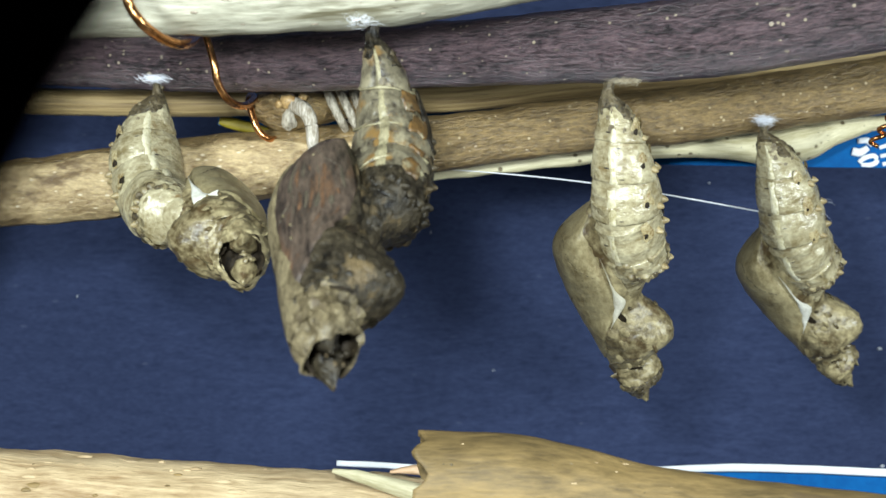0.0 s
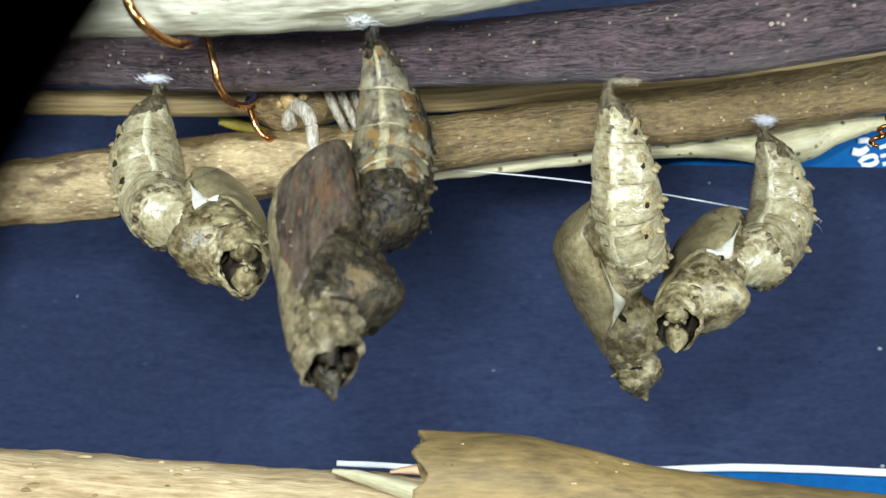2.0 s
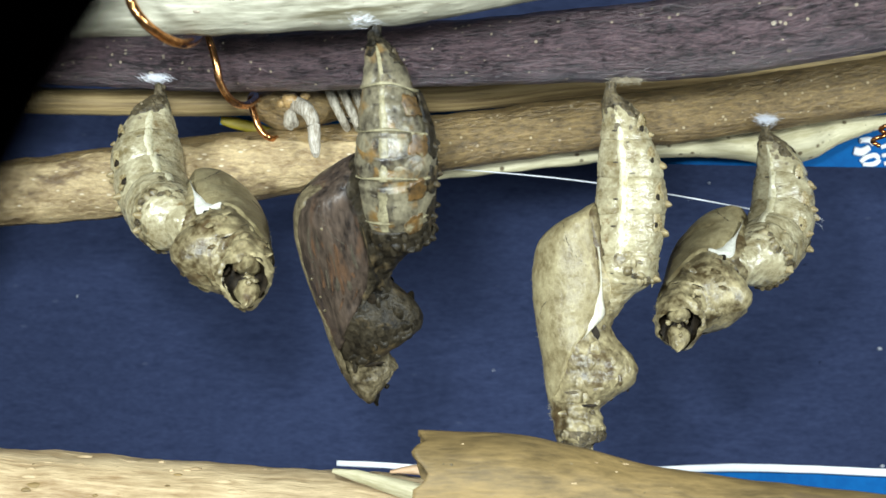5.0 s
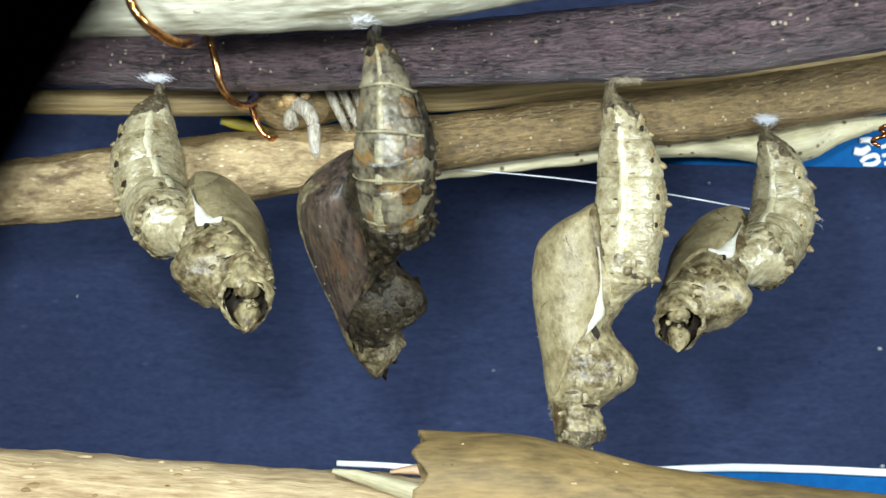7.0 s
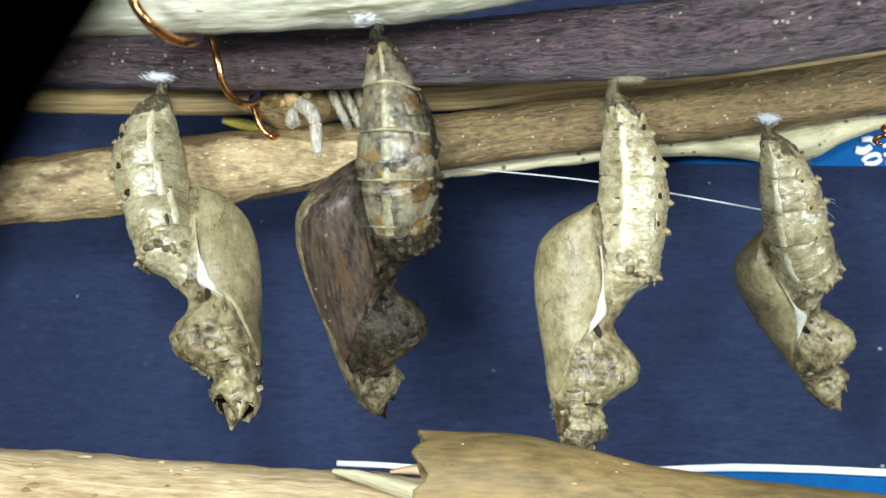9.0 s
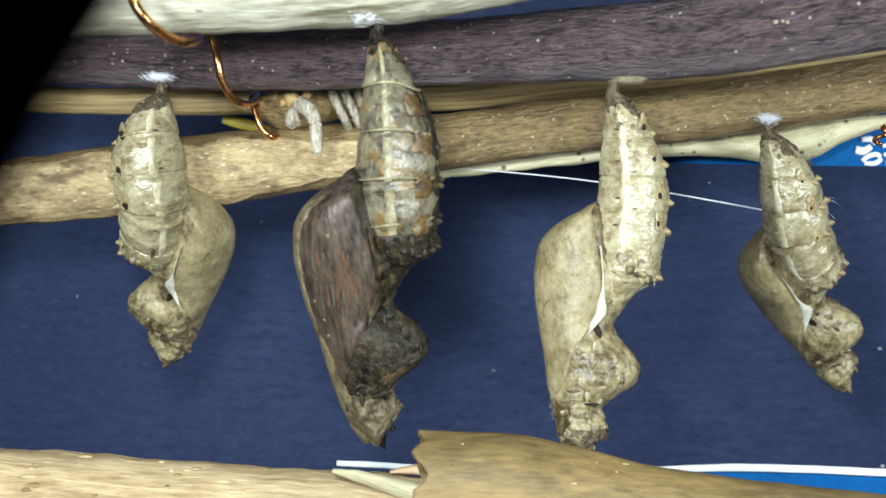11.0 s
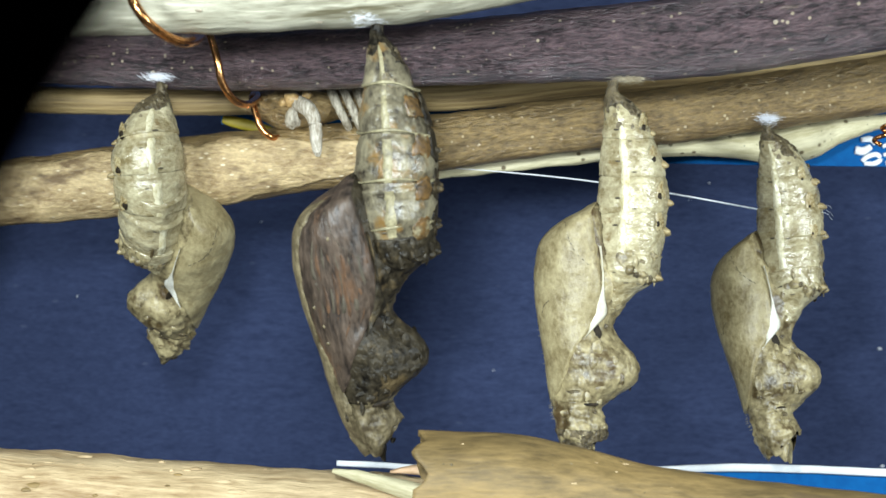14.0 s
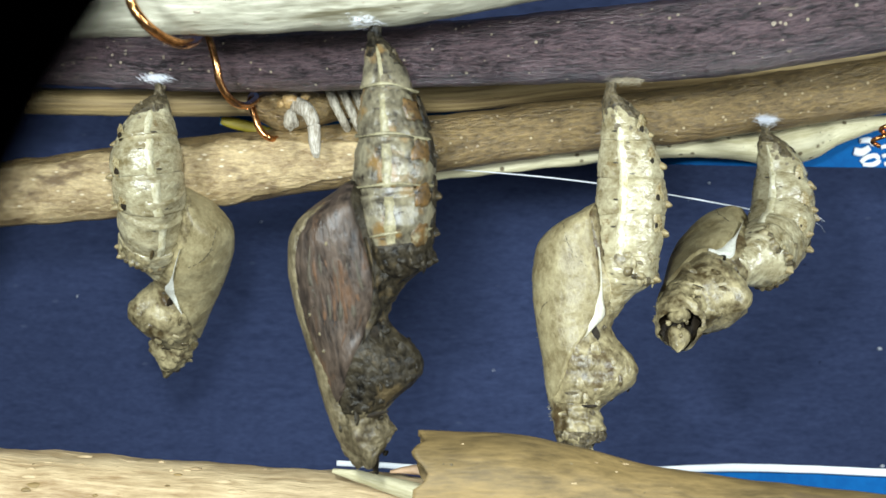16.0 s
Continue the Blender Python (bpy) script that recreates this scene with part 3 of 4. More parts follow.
# the front body: wing cases, waist, thorax and head
FRONT = [(-8.7, -1.3, -0.6, 1.0), (-9.3, -2.1, -0.3, 2.1), (-10.0, -3.5, 0.0, 2.75), (-10.8, -4.6, 0.3, 2.95), (-12.0, -5.4, 0.75, 3.05), (-14.0, -5.75, 1.5, 3.0), (-15.0, -5.75, 1.8, 2.9),
         (-16.5, -5.65, 1.15, 2.8), (-17.6, -5.5, 0.5, 2.7), (-18.3, -5.4, 0.3, 2.65), (-19.2, -5.25, 0.75, 2.75), (-20.3, -5.05, 1.7, 2.9), (-21.3, -4.9, 2.2, 2.9), (-22.3, -4.8, 2.0, 2.85),
         (-23.0, -4.7, 1.3, 2.65), (-23.6, -4.6, 0.35, 2.5), (-24.4, -4.5, -0.55, 2.45), (-25.3, -4.4, -0.55, 2.45), (-26.1, -4.25, -0.25, 2.4), (-26.8, -4.0, -0.25, 2.3), (-27.3, -3.8, -0.35, 2.1), (-27.7, -3.5, -0.5, 1.8)]
# back edge of the wing case: height, x
WING_EDGE = [(-8.8, -0.9), (-9.6, -1.2), (-10.5, -1.0), (-12.0, -0.75), (-14.0, -0.5), (-16.0, -0.4), (-17.2, -0.45), (-18.0, -0.95), (-19.2, -1.9), (-20.6, -2.75), (-22.0, -3.3), (-23.2, -3.9), (-24.0, -4.55)]
JOINTS = (-4.1, -6.9, -9.7)
SIDES = 56


def outline(u, w, keel=0.0, ridge=0.0, facet=False):
    """Half width at u, from -1 at the belly to 1 at the back."""
    if facet and u < EDGE:
        f = (EDGE - u) / (1 + EDGE)
        return w * math.sqrt(1 - EDGE * EDGE) * (1 - 0.50 * f) * math.sqrt(max(0.0, 1 - f ** 5))
    if u < 0:
        return w * math.sqrt(max(0.0, 1 - u * u)) * (1 - keel * u * u)
    return w * math.sqrt(max(0.0, 1 - u * u)) * (1 - ridge * u * u)


# where the flank of the abdomen folds over to the flatter belly
EDGE = -0.22


def skin_point(z, xl, xr, w, a, seed=0.0, lumps=0.08, creases=0.0, **form):
    u = math.cos(a)
    p = Vector(((xl + xr) / 2 + (xr - xl) / 2 * u, math.copysign(outline(u, w, **form), math.sin(a)), z))
    q = p * 0.8 + Vector((seed, seed * 2, 0))
    h = lumps * (noise.noise(q) + 0.7 * noise.noise(q * 2.3) + 0.5 * noise.noise(q * 4.1))
    if creases:
        h -= creases * (1 - min(1, 3.0 * abs(noise.noise(q * 1.1 + Vector((9, 0, 4)))))) + 0.5 * creases * (1 - min(1, 3.0 * abs(noise.noise(q * 2.6))))
    return p + Vector((u, math.sin(a), 0)) * h


def section(z, xl, xr, w, **form):
    return [skin_point(z, xl, xr, w, 2 * math.pi * k / SIDES, **form) for k in range(SIDES)]


def stations(fine, z):
    zs = [-r[0] for r in fine]
    return [float(np.interp(-z, zs, [r[c] for r in fine])) for c in (1, 2, 3)]


FINE = {}
for key, table in (("abdomen", ABDOMEN), ("front", FRONT)):
    FINE[key] = spline(table, 6)


def shell(key, z0, z1, pivot, step=0.18, swell=None, blunt=0.0, ragged=0.0, hollow=False, **kw):
    """A skin over the stations between two heights, about its pivot."""
    bm = bmesh.new()
    rings = []
    count = max(4, int(round((z0 - z1) / step)))
    for i in range(count + 1):
        z = z0 + (z1 - z0) * i / count
        xl, xr, w = stations(FINE[key], z)
        k = swell(z) if swell else 1.0
        fat = blunt * math.exp(-((z + 4.2) / 3.2) ** 2)
        mid, half = (xl + xr) / 2 + 1.6 * fat, (xr - xl) / 2 * (1 + fat)
        w *= 1 + fat
        ring = section(z, mid - half * k, mid + half * k, w * k, **kw)
        if ragged:
            f = (i / count) ** 2
            for m, p in enumerate(ring):
                a = 2 * math.pi * m / SIDES
                p.z += ragged * f * (noise.noise(Vector((math.cos(a) * 1.4, math.sin(a) * 1.4, z0))) + 0.7 * noise.noise(Vector((math.cos(a) * 4, math.sin(a) * 4, z0 + 3))) + 0.35 * math.cos(a))
        if hollow:
            for m, p in enumerate(ring):
                p.z += 1.3 * (i / count) ** 3 * max(0.0, math.cos(2 * math.pi * m / SIDES))
        rings.append([p - Vector(pivot) for p in ring])
    loft(bm, rings, (True, not hollow))
    return bm


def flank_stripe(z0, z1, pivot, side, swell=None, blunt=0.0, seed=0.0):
    """The pale raised seam along the fold of the flank, its highlight painted in."""
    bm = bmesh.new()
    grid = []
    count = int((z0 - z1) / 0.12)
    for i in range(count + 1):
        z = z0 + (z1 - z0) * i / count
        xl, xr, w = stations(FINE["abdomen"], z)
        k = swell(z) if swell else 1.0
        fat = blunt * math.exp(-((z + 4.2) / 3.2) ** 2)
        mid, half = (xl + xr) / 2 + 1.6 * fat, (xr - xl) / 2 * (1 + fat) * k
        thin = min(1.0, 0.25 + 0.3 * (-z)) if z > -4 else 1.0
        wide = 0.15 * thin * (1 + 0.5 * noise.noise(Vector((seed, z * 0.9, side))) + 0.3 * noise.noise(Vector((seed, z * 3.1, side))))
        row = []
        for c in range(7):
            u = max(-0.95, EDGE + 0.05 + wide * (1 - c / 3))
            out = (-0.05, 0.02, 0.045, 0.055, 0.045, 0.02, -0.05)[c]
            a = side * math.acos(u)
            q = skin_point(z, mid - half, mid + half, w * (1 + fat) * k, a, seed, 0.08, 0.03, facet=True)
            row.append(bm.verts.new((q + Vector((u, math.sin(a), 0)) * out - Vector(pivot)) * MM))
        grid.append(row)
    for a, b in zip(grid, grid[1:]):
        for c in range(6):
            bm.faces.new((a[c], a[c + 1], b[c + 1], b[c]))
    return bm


def bulge(top, bottom, tuck):
    """Swollen between the two joints; the upper lip slides inside the piece above."""
    def f(z):
        if z > top:
            return 0.94 - 0.08 * min(1, (z - top) / tuck)
        s = min(1, max(0, (top - z) / (top - bottom)))
        return 0.965 + 0.05 * math.sin(math.pi * s) ** 0.7
    return f


def on_skin(key, z, a, out=0.0, blunt=0.0):
    """A point on the round skin and the way out of it, at an angle from the back."""
    xl, xr, w = stations(FINE[key], z)
    fat = blunt * math.exp(-((z + 4.2) / 3.2) ** 2)
    mid, half, w = (xl + xr) / 2 + 1.6 * fat, (xr - xl) / 2 * (1 + fat), w * (1 + fat)
    xl, xr = mid - half, mid + half
    n = Vector((math.cos(a) / ((xr - xl) / 2), math.sin(a) / w, 0)).normalized()
    return Vector(((xl + xr) / 2 + (xr - xl) / 2 * math.cos(a), w * math.sin(a), z)) + n * out, n


KEEL, RIDGE = 0.15, 0.40


def on_front(x, z, side, out=0.0):
    """A point on the flank of the front body."""
    xl, xr, w = stations(FINE["front"], z)
    u = max(-1.0, min(1.0, (x - (xl + xr) / 2) / ((xr - xl) / 2)))
    y = outline(u, w, KEEL, RIDGE)
    n = Vector((u * w, math.sqrt(max(0.0, 1 - u * u)) * (xr - xl) / 2, 0)).normalized()
    return Vector((x + n.x * out, side * (y + n.y * out), z))


FINE_EDGE = spline(WING_EDGE, 8)


def wing_edge(z):
    return float(np.interp(-z, [-e[0] for e in FINE_EDGE], [e[1] for e in FINE_EDGE]))


def wing_case(side, pivot, seed):
    """A thin raised shell over one flank, from the keel to the wing's back edge."""
    bm = bmesh.new()
    rows, cols = 84, 22
    grid = []
    for j in range(rows + 1):
        z = -8.8 - 15.2 * j / rows
        xl = stations(FINE["front"], z)[0]
        xe = wing_edge(z)
        row = []
        for i in range(cols + 1):
            s = i / cols
            x = xl + (xe - xl) * (1 - math.cos(math.pi * s * 0.5)) if s < 1 else xe
            thick = 0.13 if 0 < j < rows else -0.05
            if i >= cols - 1:
                thick = 0.16 if i == cols - 1 else -0.12
            q = Vector((x, side * 3, z)) * 0.8 + Vector((seed, 0, 0))
            thick += 0.05 * noise.noise(q) + 0.03 * noise.noise(q * 2.7) + 0.02 * math.sin(9 * s + 0.4 * z) * (1 if 0 < i < cols - 1 else 0)
            row.append(bm.verts.new((on_front(x, z, side, thick) - pivot) * MM))
        grid.append(row)
    for a, b in zip(grid, grid[1:]):
        for i in range(cols):
            bm.faces.new((a[i], a[i + 1], b[i + 1], b[i]))
    return bm


def wing_margin(side, pivot):
    """The pale lip of the wing case over the waist."""
    bm = bmesh.new()
    rows, cols = 48, 6
    grid = []
    for j in range(rows + 1):
        f = j / rows
        z = -12.2 - 6.9 * f
        wide = 0.02 + 0.07 * math.sin(math.pi * f) + 0.80 * math.exp(-((f - 0.74) / 0.19) ** 2) * min(1, (1 - f) * 7)
        xe = wing_edge(z) + 0.06 + 0.22 * math.exp(-((f - 0.74) / 0.13) ** 2)
        row = []
        for i in range(cols + 1):
            s = i / cols
            thick = (0.10, 0.23, 0.26, 0.28, 0.29, 0.24, -0.15)[i]
            row.append(bm.verts.new((on_front(xe - wide * (1 - s), z, side, thick) - pivot) * MM))
        grid.append(row)
    for a, b in zip(grid, grid[1:]):
        for i in range(cols):
            bm.faces.new((a[i], a[i + 1], b[i + 1], b[i]))
    return bm


def blotch(z, angle, tall, span, seed, pivot):
    """A ragged thin stain that follows the round skin of the abdomen."""
    bm = bmesh.new()
    rows, cols = 9, 26
    centre = on_skin("abdomen", z, radians(angle), 0.05)[0]
    mid = bm.verts.new((centre - pivot) * MM)
    rings = []
    for j in range(1, rows + 1):
        f = j / rows
        ring = []
        for i in range(cols):
            a = 2 * math.pi * i / cols
            c, s = math.cos(a), math.sin(a)
            reach = f * (1.0 + 0.45 * noise.noise(Vector((c * 1.2, s * 1.2, seed + angle))) + 0.35 * noise.noise(Vector((c * 3.5, s * 3.5, seed + angle))))
            reach /= max(abs(c), abs(s)) ** 0.35
            q = on_skin("abdomen", z + reach * s * tall, radians(angle + reach * c * span), -0.08 if j == rows else 0.045)[0]
            ring.append(bm.verts.new((q - pivot) * MM))
        rings.append(ring)
    for i in range(cols):
        bm.faces.new((mid, rings[0][i], rings[0][(i + 1) % cols]))
    for a, b in zip(rings, rings[1:]):
        for i in range(cols):
            bm.faces.new((a[i], b[i], b[(i + 1) % cols], a[(i + 1) % cols]))
    return bm


def wing_rind(side, pivot, seed):
    """A pale strip of skin along the keel, wider towards the head, with a ragged inner edge."""
    bm = bmesh.new()
    grid = []
    for j in range(91):
        z = -9.4 - 17.0 * j / 90
        xl = stations(FINE["front"], z)[0]
        low = max(0.0, (-z - 19.5) / 6)
        fade = min(1, j / 8, (90 - j) / 14)
        wide = 0.50 + 0.7 * low + 0.14 * noise.noise(Vector((seed, z * 0.5, side))) + 0.12 * noise.noise(Vector((seed, z * 2.1, side)))
        row = []
        for i in range(9):
            s = i / 8
            out = 0.05 if i == 8 else 0.03 + 0.22 * fade + 0.03 * noise.noise(Vector((s * 2, z * 1.2, seed)))
            row.append(bm.verts.new((on_front(xl + 0.005 + wide * s * s, z, side, out) - pivot) * MM))
        grid.append(row)
    for a, b in zip(grid, grid[1:]):
        for i in range(8):
            bm.faces.new((a[i], a[i + 1], b[i + 1], b[i]))
    return bm


def hollow_cup(pivot, seed):
    """The cup inside the open end of the head."""
    bm = bmesh.new()
    rings = []
    for z, k in ((-27.45, 0.93), (-27.0, 0.86), (-26.6, 0.74), (-26.3, 0.5), (-26.2, 0.2)):
        xl, xr, w = stations(FINE["front"], -27.5)
        mid, half = (xl + xr) / 2, (xr - xl) / 2
        ring = section(z, mid - half * k, mid + half * k, w * k, seed=seed, lumps=0.25, creases=0.1, keel=KEEL, ridge=RIDGE)
        for m, p in enumerate(ring):
            p.z += 1.1 * max(0.0, math.cos(2 * math.pi * m / SIDES))
        rings.append([p - Vector(pivot) for p in ring])
    loft(bm, rings, (False, True))
    return bm


def chrysalis(place, scale, turn, poses, look_set, label, seed, pit_rows, pit_size, blunt=0.0, hairy=False):
    belly, wing, core, stalk, margin = look_set
    ripe = belly is RIPE_BELLY
    thing = empty("chrysalis", place)
    tagged(thing, label, "chrysalis", "chrysalises on the sticks")
    pivots = [Vector((0, 0, 0))] + [Vector((1.6, 0, z)) for z in JOINTS]
    pv = pivots[3]
    edges = [0.0, *JOINTS]
    pieces = [part("tail_segment", shell("abdomen", -1.2, JOINTS[0], pivots[0], seed=seed, lumps=0.08, creases=0.03, blunt=blunt, facet=True), belly, thing)]
    part("stalk", shell("abdomen", 0.25, -2.6, pivots[0], 0.10, lambda z: 1.08 - 0.11 * max(0.0, min(1.0, (-1.5 - z) / 1.1)), blunt, 0.9, seed=seed + 2, lumps=0.13, creases=0.08, facet=True), stalk, pieces[0], "dark wrinkled stalk")
    for i in (1, 2):
        bm = shell("abdomen", edges[i] + 1.7, edges[i + 1], pivots[i], 0.16, bulge(edges[i], edges[i + 1], 1.7), seed=seed, lumps=0.08, creases=0.03, blunt=blunt, facet=True)
        pieces.append(part("abdomen_segment", bm, belly, thing))
    rings = lambda z: 0.9 if z > JOINTS[2] else 0.985 + 0.025 * math.sin(2 * math.pi * (z - JOINTS[2]) / 2.6)
    body = part("body", shell("abdomen", JOINTS[2] + 2.2, -13.3, pv, 0.16, rings, seed=seed, lumps=0.08, creases=0.03, facet=True), belly, thing)
    part("abdomen_end", shell("abdomen", -12.9, -17.0, pv, 0.14, seed=seed, lumps=0.12, creases=0.07), core if ripe else belly, body, "crumpled end of the abdomen")
    pieces.append(body)
    # cream pigment of the fold, brightened by a highlight put into its colour
    seam = RIPE_MARGIN if ripe else SEAM_HIGHLIGHT
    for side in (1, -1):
        part("flank_seam", flank_stripe(-1.4, JOINTS[0], pivots[0], side, None, blunt, seed), seam, pieces[0], "pale raised flank seam with painted highlight")
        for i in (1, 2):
            part("flank_seam", flank_stripe(edges[i], edges[i + 1], pivots[i], side, bulge(edges[i], edges[i + 1], 1.7), blunt, seed), seam, pieces[i], "pale raised flank seam with painted highlight")
        part("flank_seam", flank_stripe(JOINTS[2], -12.8, pv, side, rings, 0.0, seed), seam, body, "pale raised flank seam with painted highlight")
    part("thorax", shell("front", -8.7, -23.9, pv, 0.16, seed=seed + 3, lumps=0.12, creases=0.09, keel=KEEL, ridge=RIDGE), core, body)
    part("head", shell("front", -23.6, -27.7, pv, 0.14, None, 0.0, 0.45, True, seed=seed + 3, lumps=0.22, creases=0.16, keel=KEEL, ridge=RIDGE), RIND if ripe else core, body)
    if blunt == 0:
        part("head_tip", shell("front", -26.0, -27.72, pv, 0.14, lambda z: 1.03, 0.0, 0.45, True, seed=seed + 3, lumps=0.22, creases=0.16, keel=KEEL, ridge=RIDGE), STALK, body, "dark stained tip")
    part("head_hollow", hollow_cup(pv, seed), PIT, body, "dark ragged hollow")
    rnd_dash = random.Random(int(seed))
    for side in (1, -1):
        part("wing_case", wing_case(side, pv, seed), wing, body)
        part("wing_margin", wing_margin(side, pv), margin, body, "dark raised wing margin" if ripe else "pale raised wing margin")
        if ripe:
            part("wing_rind", wing_rind(side, pv, seed), RIND, body, "pale grey rind along the keel")
            for k in range(9):
                line = []
                for m in range(9):
                    z = -10.9 - 0.15 * k - (8.6 - 0.30 * abs(k - 4)) * m / 8
                    xl, xe = stations(FINE["front"], z)[0], wing_edge(z)
                    x = xl + (xe - xl) * (0.26 + 0.072 * k + 0.02 * math.sin(m * 1.3 + k))
                    wave = math.sin(math.pi * min(1, (m + 0.3) / 8.6)) * (0.6 + 0.6 * noise.noise(Vector((k * 2.3, m * 0.9, seed))))
                    line.append((*(on_front(x, z, side, -0.03) - pv), 0.08 + 0.19 * max(0.0, wave)))
                bm = bmesh.new()
                tube(bm, line, 8, 3, 0.05, seed=seed + k)
                part("wing_stripe", bm, STREAK if k % 2 else VEIN, body, "rusty stripe under the skin" if k % 2 else "dark stripe under the skin")
            for x, z in ((-4.3, -18.2), (-4.2, -19.4), (-3.1, -12.2), (-4.75, -16.9)):
                bm = bmesh.new()
                patch(bm, on_front(x, z, side, 0.16) - pv, (0, side, 0), 0.13, 0.11, 0.05, seed + z, 12)
                part("wing_dot", bm, RIND, body, "pale dot")
        # a row of fine dark dashes and a small crooked crack on the wing case
        dashes = [(-3.1, -10.4), (-3.02, -10.9), (-2.95, -11.4), (-2.8, -11.9), (-2.6, -12.35), (-2.35, -12.8), (-2.0, -13.15), (-1.64, -13.5), (-1.35, -13.8)]
        for (xa, za), (xb, zb) in zip(dashes, dashes[1:]):
            bm = bmesh.new()
            tube(bm, [(*(on_front(xa, za, side, 0.15) - pv), 0.012), (*(on_front((xa + xb) / 2, (za + zb) / 2, side, 0.16) - pv), 0.030), (*(on_front(xa + 0.7 * (xb - xa), za + 0.7 * (zb - za), side, 0.15) - pv), 0.012)], 5, 3)
            part("wing_crack", bm, VEIN, body)
            if rnd_dash.random() < 0.6:
                bm = bmesh.new()
                tube(bm, [(*(on_front(xa, za, side, 0.15) - pv), 0.025), (*(on_front(xa - 0.28, za + 0.16, side, 0.15) - pv), 0.010)], 5, 2)
                part("wing_crack", bm, VEIN, body)
        bm = bmesh.new()
        tube(bm, [(*(on_front(x, z, side, 0.15) - pv), 0.025) for x, z in ((-5.2, -17.1), (-4.95, -17.2), (-4.85, -16.7), (-4.45, -16.3))], 5, 4, 0.02, seed=seed)
        part("wing_crack", bm, VEIN, body)
    # fringe of tiny bristles on the keel
    bm = bmesh.new()
    rnd = random.Random(int(seed * 10))
    for k in range(90):
        z = -10.0 - 15.5 * k / 90
        xl = stations(FINE["front"], z)[0]
        a = Vector((xl + 0.05, rnd.uniform(-0.35, 0.35), z)) - pv
        b = a + Vector((-rnd.uniform(0.12, 0.32), rnd.uniform(-0.1, 0.1), rnd.uniform(-0.1, 0.06)))
        tube(bm, [(*a, 0.035), (*b, 0.01)], 4, 1)
    part("keel_fringe", bm, belly, body)
    # blunt tubercles along the back, dark pits beside them, breathing slits on the flanks
    rnd = random.Random(int(seed * 10))
    def host_of(z):
        return sum(z < e for e in JOINTS)

    def spot(name, z, angle, along, across, thick, mat, lean=0.0, lift=0.02, n=10):
        host = host_of(z)
        p, nrm = on_skin("abdomen", z, radians(angle), lift, blunt if z > JOINTS[2] else 0.0)
        bm = bmesh.new()
        patch(bm, p - pivots[host], nrm + Vector((0, 0, lean)), along, across, thick, seed + z + angle, n)
        part(name, bm, mat, pieces[host])

    for side in (1, -1):
        for z in (*pit_rows, -14.1):
            size = 0.24 if z > -4 else 0.34
            spot("tubercle", z - 0.45, 14 * side, size * 1.0, size, size * 1.3, RIPE if ripe else OCHRE, -0.25)
            spot("breathing_slit", z - 0.1, 112 * side, 0.07, 0.24, 0.05, VEIN, 0, 0.01, 8)
            spot("breathing_slit", z - 0.9, 84 * side, 0.05, 0.20, 0.04, VEIN, 0, 0.01, 8)
        for z in pit_rows:
            host = host_of(z)
            if ripe:
                for turned, tall, span, mat in ((50, 0.75, 16, RUST), (14, 1.0, 17, RIPE)):
                    part("stain_patch", blotch(z - 0.1, turned * side, tall * min(1, -z / 5), span, seed + z, pivots[host]), mat, pieces[host])
                spot("dark_pit", z + 0.1, 20 * side, 0.40 * rnd.uniform(0.8, 1.3), 0.42, 0.12, PIT)
            else:
                spot("stain_patch", z + 0.3, 38 * side, 0.85, 0.5, 0.05, AMBER_STAIN, 0, 0.0, 22)
                spot("dark_pit", z, 41 * side, pit_size * rnd.uniform(0.85, 1.2), pit_size * 0.9, 0.10, PIT, 0, 0.03, 13)
    for _ in range(8 if ripe else 20):
        spot("tail_stain", -1.6 - 2.4 * rnd.random() ** 1.4, rnd.uniform(-112, 112), rnd.uniform(0.16, 0.42), rnd.uniform(0.12, 0.3), 0.03, RIND if ripe else TAIL, 0, 0.005, 16)
    if ripe:
        for z, host in ((JOINTS[0] + 0.12, 0), (JOINTS[1] + 0.12, 1), (JOINTS[2] + 0.12, 2), (-12.2, 3)):
            bm = bmesh.new()
            xl, xr, w = stations(FINE["abdomen"], z)
            pts = []
            for k in range(33):
                a = 2 * math.pi * k / 32
                q = Vector(((xl + xr) / 2 + (xr - xl) / 2 * 0.965 * math.cos(a), w * 0.965 * math.sin(a), z + 0.12 * math.sin(3 * a))) - pivots[host]
                pts.append((*q, 0.085 + 0.045 * math.sin(5 * a + seed)))
            tube(bm, pts, 8, 2)
            part("segment_rim", bm, RIPE_MARGIN, pieces[host], "pale cream segment rim")
    # ragged brown end of the abdomen, pits on thorax and head
    for a in range(-84, 85, 12):
        p, n = on_skin("abdomen", -14.3 - 0.35 * math.sin(a) - 0.3 * rnd.random(), radians(a), 0.02)
        bm = bmesh.new()
        patch(bm, p - pv, n + Vector((0, 0, -0.3)), rnd.uniform(0.2, 0.5), rnd.uniform(0.2, 0.45), rnd.uniform(0.10, 0.30), seed + a, 14)
        part("ridge_lump", bm, core if a % 36 else stalk, body)
    for _ in range(18):
        z, a = rnd.uniform(-12.3, -15.2), rnd.uniform(-120, 120)
        p, n = on_skin("abdomen", z, radians(a), 0.0)
        bm = bmesh.new()
        patch(bm, p - pv, n, rnd.uniform(0.2, 0.55), rnd.uniform(0.15, 0.45), rnd.uniform(0.04, 0.12), seed + a, 14)
        part("ridge_lump", bm, core, body)
